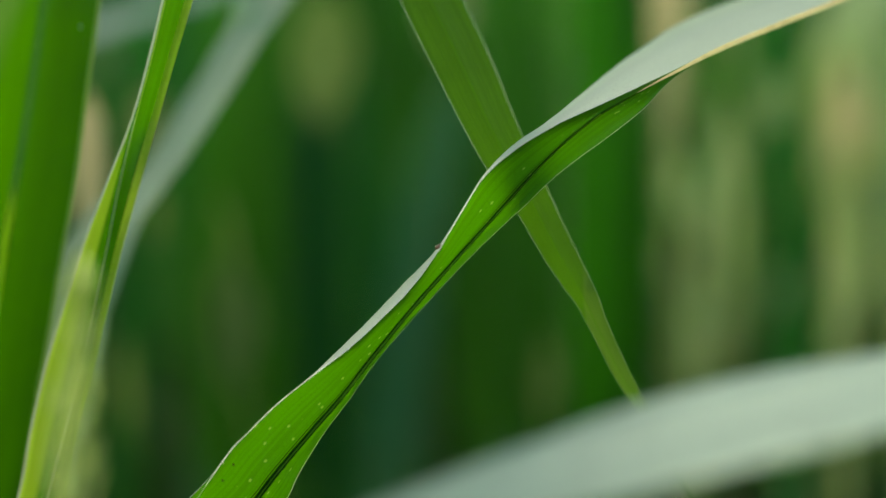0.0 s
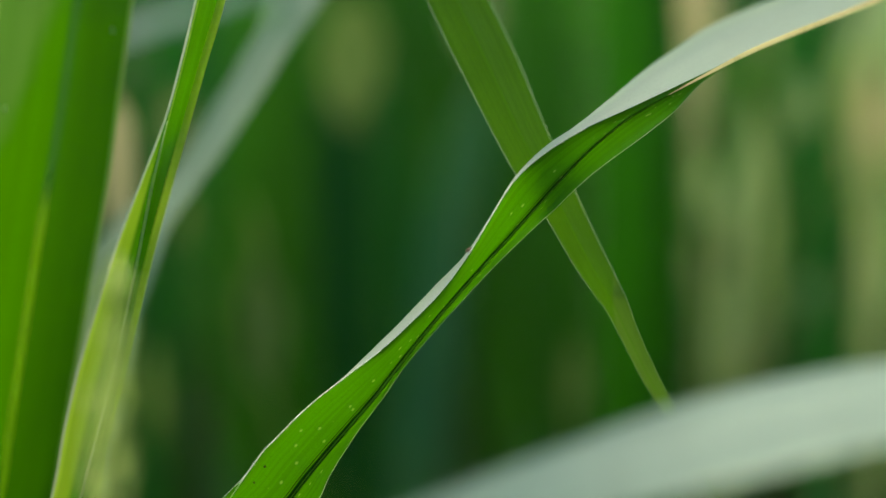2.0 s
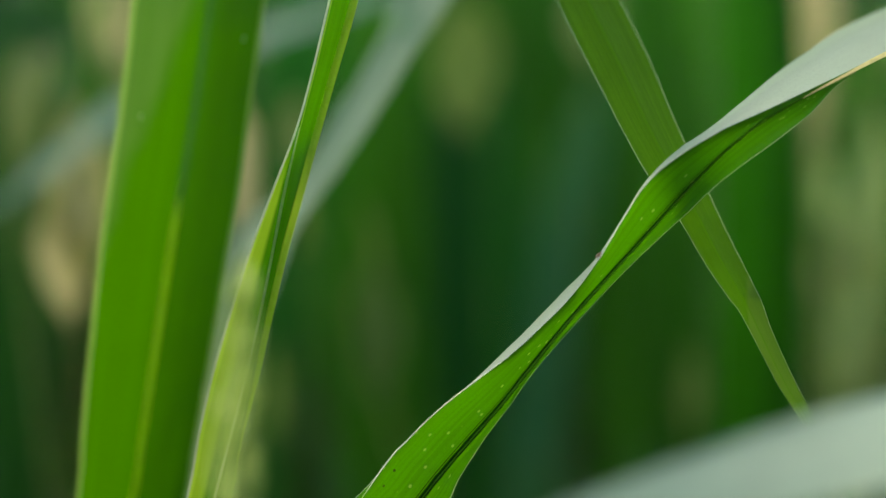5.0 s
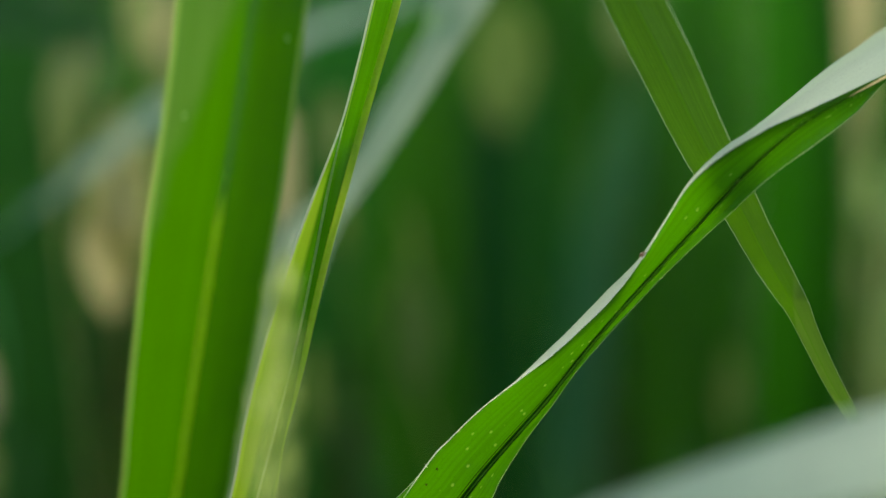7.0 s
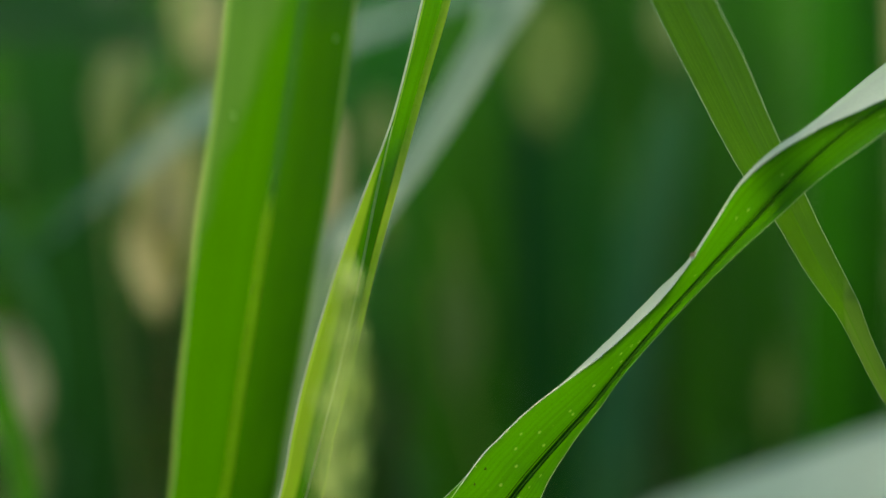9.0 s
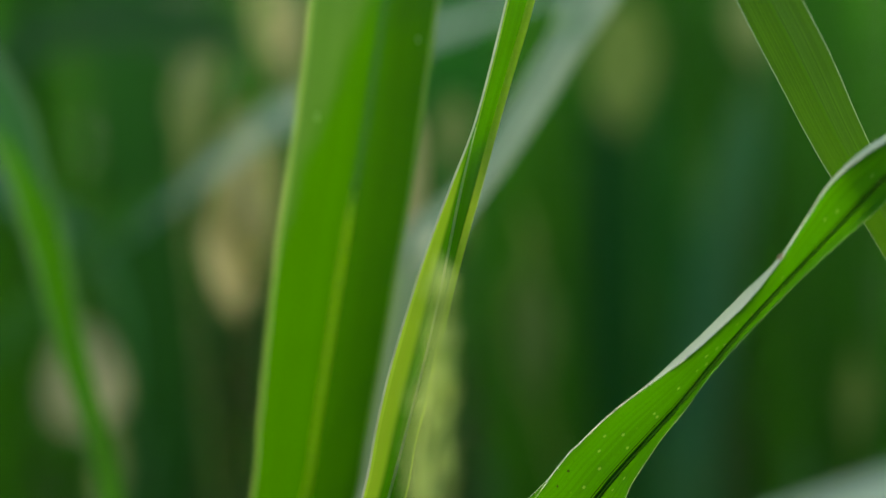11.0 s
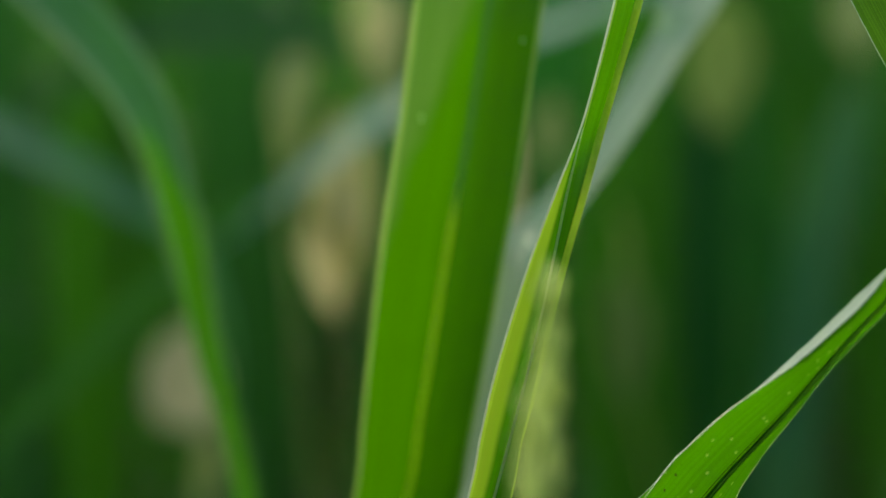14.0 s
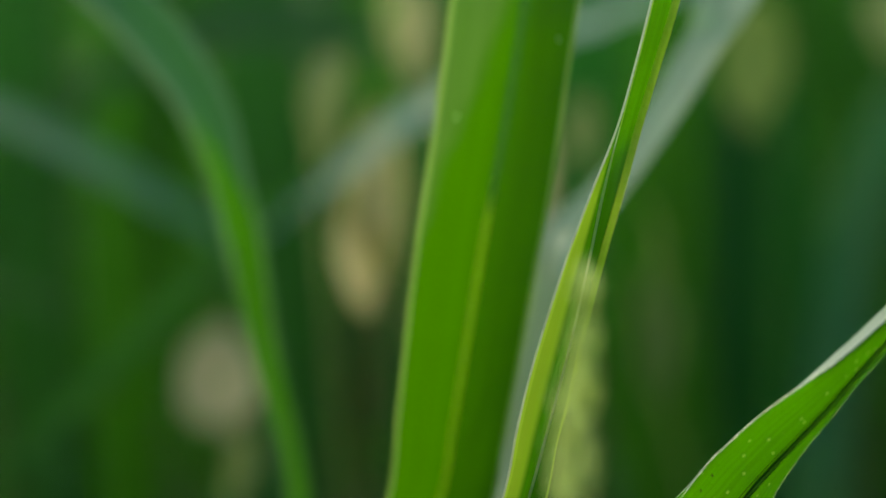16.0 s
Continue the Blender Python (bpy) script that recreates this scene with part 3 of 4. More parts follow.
def hanging_plant():
    """Its leaf tip hangs into the middle, crossing behind the curled leaf; one broad leaf stands upright behind."""
    plant = thing("corn_plant", (0.3482, 1.2471, 0), "tall green corn plant with a hanging leaf tip", "plant", "corn plants")
    tube("stalk", [(0.3482, 1.2471, 0, 0.0309), (0.3474, 1.2438, 0.6469, 0.0281), (0.3504, 1.2459, 1.0966, 0.0197), (0.3538, 1.2471, 1.3776, 0.0169), (0.3577, 1.2489, 1.7711, 0.0101)], STALK, plant)
    strap("leaf", [(0.3453, 1.2346, 0.7631, 0.0335), (0.3366, 1.2167, 0.9629, 0.0659), (0.3337, 1.2081, 1.1559, 0.0817), (0.3355, 1.2088, 1.3192, 0.0817), (0.3377, 1.2195, 1.4845, 0.0769), (0.336, 1.251, 1.6588, 0.0618), (0.3211, 1.3347, 1.8637, 0.0060)],
          LEAF_UPRIGHT, plant, "broad upright green leaf", face=(0, -1, 0.1), ruffle=0.002)
    hanging = ribbon("leaf", [
        (0.3576, 1.2488, 1.7599, 0.015, 0.015),
        (0.2429, 1.0315, 1.7423, 0.026, 0.026),
        (0.1266, 0.7936, 1.6112, 0.022, 0.022),
        (0.0620, 0.665, 1.470, 0.019, 0.017),
        (0.0800, 0.640, 1.405, 0.0175, 0.0145),
        (0.0917, 0.6260, 1.3710, 0.0172, 0.0139),
        (0.1008, 0.6185, 1.3492, 0.0172, 0.0137),
        (0.1096, 0.6125, 1.3279, 0.0164, 0.0130),
        (0.1185, 0.6080, 1.3070, 0.0148, 0.0121),
        (0.1285, 0.6050, 1.2870, 0.0130, 0.0112),
        (0.1394, 0.6036, 1.2675, 0.0111, 0.0089),
        (0.1494, 0.6021, 1.2476, 0.0101, 0.0077),
        (0.1590, 0.6012, 1.2300, 0.0082, 0.0058),
        (0.1640, 0.6015, 1.2215, 0.0062, 0.0046),
        (0.1706, 0.6022, 1.2080, 0.0049, 0.0038),
        (0.1810, 0.6036, 1.1876, 0.0043, 0.0033),
        (0.1931, 0.6058, 1.1677, 0.0032, 0.0025),
        (0.2048, 0.6080, 1.1472, 0.0016, 0.0012),
        (0.2176, 0.6100, 1.1273, 0.0006, 0.0006),
        (0.2270, 0.6110, 1.1120, 0.0002, 0.0002),
    ], LEAF_OLIVE, plant, "hanging olive-green leaf narrowing to its tip", near=[0.6] * 12 + [0.2] + [-0.6] * 7, far=-0.1, steps=150, across=8, sag=0.03, ruffle=0.0003, seed=16.0)
    return hanging


hanging_leaf = hanging_plant()


def foreground_plant():
    plant = thing("corn_plant", (0.46, 0.42, 0), "corn plant with a pale leaf close to the lens", "plant", "corn plants")
    tube("stalk", [(0.46, 0.42, -0.05, 0.014), (0.46, 0.42, 0.5, 0.013), (0.458, 0.42, 1.1, 0.011), (0.46, 0.42, 1.6, 0.006)], STALK, plant)
    flat = [0.8, 0.8, 0.9, 1.15, 1.5, 1.9, 2.1, 2.1, 2.1, 2.1, 2.0, 2.0]
    pale = ribbon("leaf", [
        (0.0098, 0.4250, 1.1451, 0.0015, 0.0016),
        (0.0406, 0.4250, 1.1524, 0.0055, 0.0055),
        (0.0716, 0.4250, 1.1611, 0.0080, 0.0089),
        (0.1034, 0.4250, 1.1691, 0.0102, 0.0098),
        (0.1358, 0.4250, 1.1777, 0.0115, 0.0103),
        (0.1689, 0.4250, 1.1858, 0.0117, 0.0103),
        (0.2029, 0.4250, 1.1929, 0.0110, 0.0098),
        (0.2378, 0.4250, 1.1994, 0.0096, 0.0086),
        (0.2734, 0.4250, 1.2058, 0.0077, 0.0067),
        (0.3099, 0.4250, 1.2120, 0.0048, 0.0039),
        (0.40, 0.44, 1.21, 0.004, 0.004),
        (0.455, 0.42, 1.12, 0.004, 0.004),
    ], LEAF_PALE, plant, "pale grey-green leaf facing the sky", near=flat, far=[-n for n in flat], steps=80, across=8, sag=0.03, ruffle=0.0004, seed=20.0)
    strap("leaf", [(0.46, 0.42, 0.9, 0.03), (0.54, 0.36, 1.1, 0.05), (0.62, 0.2, 1.2, 0.05), (0.8, 0.05, 1.1, 0.005)], LEAF_FIELD, plant, face=(0, 0, 1))
    strap("leaf", [(0.46, 0.42, 1.3, 0.03), (0.54, 0.46, 1.5, 0.05), (0.62, 0.46, 1.6, 0.05), (0.8, 0.5, 1.5, 0.005)], LEAF_FIELD, plant, face=(0, 0, 1))
    return pale


pale_leaf = foreground_plant()


def seed_head():
    """A loose pale flower head standing in front of the folded leaf."""
    head = thing("grass_seed_head", (-0.0600, 0.475, 0), "pale green out-of-focus grass flower head", "grass", "")
    stem = [(-0.0600, 0.475, 0, 0.0012), (-0.0590, 0.475, 1.0303, 0.0012), (-0.0565, 0.475, 1.1341, 0.0009), (-0.0545, 0.475, 1.1757, 0.0007), (-0.0520, 0.475, 1.2081, 0.0005), (-0.0505, 0.475, 1.2424, 0.0002)]
    tube("stem", stem, STALK, head, sides=6)
    rng = random.Random(5)
    g = spline(stem, 60)
    for n in range(300):
        f = 0.42 + 0.58 * rng.random() ** 0.8
        p = g[min(60, int(f * 60))][:3]
        wide = 0.003 + 0.009 * min(1, (1 - f) / 0.32)
        if f > 0.95:
            wide = 0.007
        a, out_by = rng.random() * math.tau, rng.random() ** 0.6
        way = Vector((math.cos(a), math.sin(a), 0))
        c = Vector(p) + way * wide * out_by - Vector((0.001, 0, rng.uniform(-0.004, 0.004)))
        lean = (way * rng.uniform(0.1, 0.5) + Vector((0, 0, 1))).normalized()
        side = lean.cross(way).normalized()
        long, r = rng.uniform(0.006, 0.010), rng.uniform(0.0008, 0.0013)
        verts, faces = [c - lean * long * 0.5], []
        for lev, k in ((-0.25, 0.8), (0.0, 1.0), (0.25, 0.7)):
            for s in (-1, 0, 1):
                verts.append(c + lean * long * lev + side * r * k * s - way * r * 0.5 * abs(s) * k)
        verts.append(c + lean * long * 0.5)
        faces = [(0, 2, 1), (0, 3, 2), (1, 2, 5, 4), (2, 3, 6, 5), (4, 5, 8, 7), (5, 6, 9, 8), (7, 8, 10), (8, 9, 10)]
        part("bract", verts, faces, SPIKELET, head)
    return head


head_of_grass = seed_head()


def swaying_plant():
    plant = thing("corn_plant", (-0.34, 0.92, 0), "slender corn plant swaying in the wind", "plant", "corn plants")
    tube("stalk", [(-0.34, 0.92, -0.05, 0.012), (-0.3400, 0.92, 0.4, 0.0110), (-0.335, 0.91, 0.85, 0.008)], STALK, plant)
    strap("leaf", [
        (-0.3350, 0.91, 0.84, 0.0120),
        (-0.2480, 0.835, 1.0, 0.0110),
        (-0.2478, 0.815, 1.0843, 0.0184),
        (-0.2572, 0.815, 1.1292, 0.0178),
        (-0.2692, 0.815, 1.1732, 0.0201),
        (-0.2782, 0.815, 1.2172, 0.0249),
        (-0.2864, 0.815, 1.2582, 0.0301),
        (-0.2957, 0.815, 1.2929, 0.0304),
        (-0.3065, 0.815, 1.3283, 0.0358),
        (-0.3228, 0.815, 1.3588, 0.0366),
        (-0.3468, 0.815, 1.3896, 0.0385),
        (-0.3721, 0.815, 1.4153, 0.0385),
        (-0.4230, 0.815, 1.457, 0.0373),
        (-0.5150, 0.815, 1.493, 0.0273),
        (-0.6080, 0.815, 1.49, 0.0013),
    ], LEAF_SHADE, plant, "bending green leaf with pale edges", steps=80, across=6, face=((-0.2, -1, 0.1), (-0.3, -0.8, 0.4)), ruffle=0.001, rib=0.0006, rib_material=RIB_DARK, seed=24.0)
    return plant


swayer = swaying_plant()


def bug():
    """A reddish speck of an insect on the rim of the curled leaf."""
    at = Vector((0.0902, 0.5829, 1.2475))
    insect = thing("insect", at, "tiny reddish-brown insect on the leaf's edge", "insect")
    for name, off, size in (("abdomen", (0, 0, 0), (0.0011, 0.0009, 0.0009)), ("head", (0.0011, -0.0002, 0.0009), (0.0006, 0.0005, 0.0005))):
        bm = bmesh.new()
        bmesh.ops.create_uvsphere(bm, u_segments=10, v_segments=7, radius=1.0)
        verts = [at + Vector(off) + Vector((v.co.x * size[0], v.co.y * size[1], v.co.z * size[2] + 0.25 * v.co.x * size[0])) for v in bm.verts]
        bm.verts.index_update()
        faces = [tuple(v.index for v in p.verts) for p in bm.faces]
        bm.free()
        part(name, verts, faces, BUG, insect)
    for k, s in enumerate((-1, 1, -0.3, 0.3)):
        a = at + Vector((s * 0.0006, 0, -0.0004))
        tube("leg", [(*a, 0.0001), (*(a + Vector((s * 0.0007, -0.0003, -0.0004))), 0.0001), (*(a + Vector((s * 0.0009, 0.0, -0.0011))), 0.00008)], BUG, insect, sides=4, steps=4)


bug()


def shading_plant():
    """An added taller plant, out of view to one side, whose long leaf shades the others from behind."""
    plant = thing("corn_plant", (-0.62, 0.98, 0), "unseen tall corn plant added to shade the broad leaf", "plant", "corn plants")
    tube("stalk", [(-0.62, 0.98, -0.05, 0.014), (-0.62, 0.98, 0.7, 0.013), (-0.615, 0.98, 1.3, 0.010), (-0.61, 0.98, 1.85, 0.006)], STALK, plant)
    strap("leaf", [(-0.615, 0.98, 1.45, 0.02), (-0.5, 0.95, 1.62, 0.06), (-0.34, 0.90, 1.68, 0.075), (-0.17, 0.86, 1.64, 0.07), (-0.02, 0.83, 1.55, 0.045), (0.06, 0.81, 1.48, 0.004)], LEAF_FIELD, plant, "unseen overhanging green leaf", face=(0, -0.2, 1), ruffle=0.003, seed=40.0)
    strap("leaf", [(-0.615, 0.98, 1.3, 0.02), (-0.75, 0.95, 1.5, 0.06), (-0.95, 0.9, 1.52, 0.06), (-1.1, 0.86, 1.38, 0.004)], LEAF_FIELD, plant, "unseen overhanging green leaf", face=(0, -0.2, 1), ruffle=0.003, seed=41.0)
    strap("leaf", [(-0.61, 0.98, 1.7, 0.02), (-0.66, 0.9, 1.95, 0.05), (-0.72, 0.75, 2.05, 0.05), (-0.78, 0.6, 1.95, 0.004)], LEAF_FIELD, plant, face=(0, -0.2, 1), ruffle=0.003, seed=42.0)


shading_plant()



# ---- the field behind ----
LIB, LIB_ROWS = [], []


def leaf_library():
    """Arching blades, one end at the origin, reaching along +x."""
    rng = random.Random(11)
    for k in range(7):
        long, up, wide = rng.uniform(0.55, 0.85), rng.uniform(0.18, 0.5), rng.uniform(0.045, 0.075)
        droop = rng.uniform(0.1, 0.75)
        rows = []
        for i in range(8):
            f = i / 7
            rows.append((long * (f - 0.25 * droop * f * f), 0.03 * math.sin(f * 5 + k), up * math.sin(f * 2.0) - droop * f ** 2.4, max(0.003, wide * (0.55 + 1.1 * f) * (1 - f ** 3) if f < 0.5 else wide * 1.1 * (1 - ((f - 0.4) / 0.6) ** 2.2))))
        ob = strap("leaf", rows, LEAF_FIELD, None, steps=22, across=3, face=(-0.2, 0, 1), fold=0.25, ruffle=0.004, seed=k * 3.0)
        LIB_ROWS.append(rows)
        LIB.append(ob.data)
        bpy.data.objects.remove(ob)


leaf_library()


def stalk_mesh():
    rows = []
    for i in range(13):
        z = i / 12
        rows.append((0.008 * math.sin(z * 7), 0, z * 1.9 - 0.05, 0.014 * (1 - 0.65 * z) * (1.12 if i % 2 else 1.0)))
    ob = tube("stalk", rows, STALK, None, sides=8, steps=36)
    me = ob.data
    bpy.data.objects.remove(ob)
    return me


STALK_MESH = stalk_mesh()


def field_plant(x, y, turn, tall, seed, label="green corn plant in the field", leaves=10):
    rng = random.Random(seed)
    plant = thing("corn_plant", (x, y, 0), label, "plant", "corn plants")
    st = new("stalk", STALK_MESH)
    st.parent, st.scale = plant, (1, 1, tall)
    for i in range(leaves):
        ob = new("leaf", LIB[rng.randrange(len(LIB))])
        ob.parent = plant
        s = rng.uniform(0.8, 1.15)
        z = (0.25 + 1.5 * i / leaves) * tall
        ob.matrix_basis = pose(0, 0, z, rng.uniform(-25, 25), rng.uniform(-35, 5) - 25 * i / leaves, turn + 180 * (i % 2) + rng.uniform(-30, 30)) @ Matrix.Diagonal((s, s, s, 1))
    return plant


def rows_of_corn():
    rng = random.Random(21)
    n = 0
    for y in (2.3, 2.9, 3.5):
        x = -1.7
        while x < 1.9:
            if not 0.3 < x / y < 0.6 or y > 3:
                field_plant(x + rng.uniform(-0.05, 0.05), y + rng.uniform(-0.08, 0.08), rng.uniform(0, 360), rng.uniform(0.9, 1.15), 100 + n)
            n += 1
            x += rng.uniform(0.2, 0.3)
    for y in (-0.9, -1.5):
        x = -1.5
        while x < 1.5:
            field_plant(x + rng.uniform(-0.05, 0.05), y + rng.uniform(-0.08, 0.08), rng.uniform(0, 360), rng.uniform(0.85, 1.0), 100 + n)
            n += 1
            x += rng.uniform(0.3, 0.4)
    for x, y in ((-1.1, 0.1), (-1.2, 0.7), (-1.15, 1.2), (1.2, 0.2), (1.2, 0.75), (1.25, 1.25)):
        field_plant(x, y, rng.uniform(0, 360), rng.uniform(0.85, 1.0), 100 + n)
        n += 1


rows_of_corn()


def far_rows():
    """The rows farther off and all round, one mass of blades that nobody could count."""
    rng = random.Random(31)
    verts, uvs, faces = [], [], []
    for k in range(-12, 13):
        y = 0.6 * k
        x = -7.0
        while x < 7.0:
            near = abs(x) < 1.45 and -1.2 < y < 1.3 or abs(x) < 1.95 and 1.3 <= y < 3.8 or abs(x) < 1.6 and -1.7 < y <= -0.5
            ahead = y > 1.0 and abs(x) < 0.25 + 0.62 * y
            if not near and x * x + y * y < 52:
                for i in range(11 if ahead else 6):
                    rows = LIB_ROWS[rng.randrange(len(LIB_ROWS))]
                    m = pose(x, y + rng.uniform(-0.12, 0.12), (0.2 + 0.18 * i) if ahead else 0.3 + 0.28 * i, rng.uniform(-25, 25), rng.uniform(-45, 0), rng.uniform(0, 360))
                    b = len(verts)
                    for q, (px, py, pz, w) in enumerate(rows):
                        for s in (-1, 0, 1):
                            verts.append(tuple(m @ Vector((px, py + s * w / 2, pz + abs(s) * w * 0.12))))
                            uvs.append((0.5 + s * 0.5, q * 0.1))
                    for q in range(len(rows) - 1):
                        for s in (0, 1):
                            a = b + q * 3 + s
                            faces.append((a, a + 1, a + 4, a + 3))
            x += rng.uniform(0.24, 0.36)
    tagged(part("far_corn", verts, faces, LEAF_FIELD, None, uvs=uvs), "distant rows of green corn leaves", "crop", kind="stuff")


far_rows()


# ---- single leaves that stand out behind ----
def backing_plant(foot, label, straps, stalk=True):
    """A plant whose visible leaves are given by their midribs; each runs down to its stalk."""
    plant = thing("corn_plant", foot, label, "plant", "corn plants")
    x, y, z = foot
    if stalk:
        tube("stalk", [(x, y, -0.05, 0.014), (x, y, 0.5, 0.012), (x + 0.005, y, 1.0, 0.008)], STALK, plant, steps=10)
    for k, (material, face, rows, words) in enumerate(straps):
        strap("leaf", rows, material, plant, words, steps=30, face=face, ruffle=0.002, seed=k * 5.0 + x)
    return plant


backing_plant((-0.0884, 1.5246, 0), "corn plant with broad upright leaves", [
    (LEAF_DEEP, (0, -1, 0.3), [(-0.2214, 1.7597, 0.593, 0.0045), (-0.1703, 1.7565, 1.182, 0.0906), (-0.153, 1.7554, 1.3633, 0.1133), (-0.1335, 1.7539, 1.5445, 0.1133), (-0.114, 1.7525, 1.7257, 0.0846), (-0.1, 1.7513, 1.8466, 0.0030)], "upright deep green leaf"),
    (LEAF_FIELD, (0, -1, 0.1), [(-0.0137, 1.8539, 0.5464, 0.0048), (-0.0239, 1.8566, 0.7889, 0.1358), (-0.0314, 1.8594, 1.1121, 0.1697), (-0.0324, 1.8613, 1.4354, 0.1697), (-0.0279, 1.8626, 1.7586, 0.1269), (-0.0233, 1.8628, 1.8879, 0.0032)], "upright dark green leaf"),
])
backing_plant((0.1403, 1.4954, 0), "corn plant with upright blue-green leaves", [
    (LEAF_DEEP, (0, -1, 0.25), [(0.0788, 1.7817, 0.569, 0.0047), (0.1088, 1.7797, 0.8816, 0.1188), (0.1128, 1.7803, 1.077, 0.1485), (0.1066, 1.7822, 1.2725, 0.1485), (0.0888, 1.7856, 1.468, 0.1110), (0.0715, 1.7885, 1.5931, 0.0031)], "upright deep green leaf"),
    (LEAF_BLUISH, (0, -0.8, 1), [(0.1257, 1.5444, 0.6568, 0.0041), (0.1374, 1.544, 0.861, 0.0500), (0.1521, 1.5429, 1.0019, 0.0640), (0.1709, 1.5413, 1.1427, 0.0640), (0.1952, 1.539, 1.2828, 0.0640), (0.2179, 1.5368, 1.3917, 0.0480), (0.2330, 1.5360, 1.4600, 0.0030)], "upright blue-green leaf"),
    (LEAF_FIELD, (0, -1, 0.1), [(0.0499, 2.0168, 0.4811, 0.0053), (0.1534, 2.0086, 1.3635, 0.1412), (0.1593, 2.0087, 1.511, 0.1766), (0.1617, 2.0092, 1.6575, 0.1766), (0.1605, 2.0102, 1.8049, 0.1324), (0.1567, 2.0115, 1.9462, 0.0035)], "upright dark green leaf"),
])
backing_plant((0.2878, 1.5774, 0), "corn plant with dark upright leaves", [
    (LEAF_FIELD, (0, -1, 0), [(0.3927, 1.802, 0.545, 0.0048), (0.3585, 1.8077, 0.7875, 0.0840), (0.3109, 1.8156, 1.1109, 0.1051), (0.2618, 1.8238, 1.4343, 0.1051), (0.2102, 1.8322, 1.7578, 0.0784), (0.1891, 1.8356, 1.8871, 0.0032)], "upright dark green leaf"),
    (LEAF_FIELD, (0, -1, 0.1), [(0.3763, 1.633, 0.61, 0.0044), (0.3641, 1.6359, 0.8301, 0.0763), (0.3464, 1.6398, 1.1235, 0.0953), (0.3273, 1.6439, 1.417, 0.0953), (0.3067, 1.6482, 1.7104, 0.0711), (0.2984, 1.6499, 1.8278, 0.0029)], "upright dark green leaf"),
])
backing_plant((0.5486, 1.292, 0), "corn plant with one upright blue-green leaf", [
    (LEAF_DEEP, (0, -1, 0.2), [(0.6017, 1.4835, 0.6551, 0.0041), (0.6208, 1.4822, 0.8593, 0.0517), (0.6287, 1.4828, 1.1316, 0.0647), (0.6177, 1.4857, 1.4039, 0.0647), (0.5871, 1.4912, 1.6763, 0.0483), (0.57, 1.494, 1.7853, 0.0027)], "upright deep green leaf"),
])
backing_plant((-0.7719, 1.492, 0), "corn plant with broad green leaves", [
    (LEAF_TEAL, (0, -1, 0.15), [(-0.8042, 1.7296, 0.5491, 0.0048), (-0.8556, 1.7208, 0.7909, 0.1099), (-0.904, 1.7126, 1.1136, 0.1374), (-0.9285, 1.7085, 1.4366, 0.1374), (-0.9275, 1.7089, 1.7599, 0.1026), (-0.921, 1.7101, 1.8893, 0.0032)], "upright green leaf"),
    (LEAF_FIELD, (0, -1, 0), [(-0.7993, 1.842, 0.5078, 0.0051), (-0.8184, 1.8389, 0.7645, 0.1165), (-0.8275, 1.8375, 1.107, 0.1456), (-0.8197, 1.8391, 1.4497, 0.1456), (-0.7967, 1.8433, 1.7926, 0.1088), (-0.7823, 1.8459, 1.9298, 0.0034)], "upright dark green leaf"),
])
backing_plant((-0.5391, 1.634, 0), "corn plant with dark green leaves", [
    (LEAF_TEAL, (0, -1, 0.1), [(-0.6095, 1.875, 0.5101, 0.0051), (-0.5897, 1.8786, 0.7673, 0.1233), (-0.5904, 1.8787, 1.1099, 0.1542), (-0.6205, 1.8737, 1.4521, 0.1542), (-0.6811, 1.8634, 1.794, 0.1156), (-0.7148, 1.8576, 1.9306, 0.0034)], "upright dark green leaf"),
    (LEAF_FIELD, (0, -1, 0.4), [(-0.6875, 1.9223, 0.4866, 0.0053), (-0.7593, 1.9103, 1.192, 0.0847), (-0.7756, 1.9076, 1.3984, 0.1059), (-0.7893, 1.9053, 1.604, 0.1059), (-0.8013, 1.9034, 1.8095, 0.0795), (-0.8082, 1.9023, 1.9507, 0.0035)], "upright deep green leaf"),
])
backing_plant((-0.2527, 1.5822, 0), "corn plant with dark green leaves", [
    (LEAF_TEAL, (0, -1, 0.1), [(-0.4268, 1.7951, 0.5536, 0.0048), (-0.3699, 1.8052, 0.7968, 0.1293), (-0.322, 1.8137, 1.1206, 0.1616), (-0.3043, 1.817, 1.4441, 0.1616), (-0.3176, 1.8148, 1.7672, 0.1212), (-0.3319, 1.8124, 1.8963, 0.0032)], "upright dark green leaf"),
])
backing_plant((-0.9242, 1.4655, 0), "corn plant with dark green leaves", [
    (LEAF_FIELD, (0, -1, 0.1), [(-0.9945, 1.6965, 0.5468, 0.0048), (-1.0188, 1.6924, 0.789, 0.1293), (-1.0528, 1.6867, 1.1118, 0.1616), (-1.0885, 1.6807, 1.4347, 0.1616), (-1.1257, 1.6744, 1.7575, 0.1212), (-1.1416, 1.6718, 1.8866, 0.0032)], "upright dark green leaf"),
])
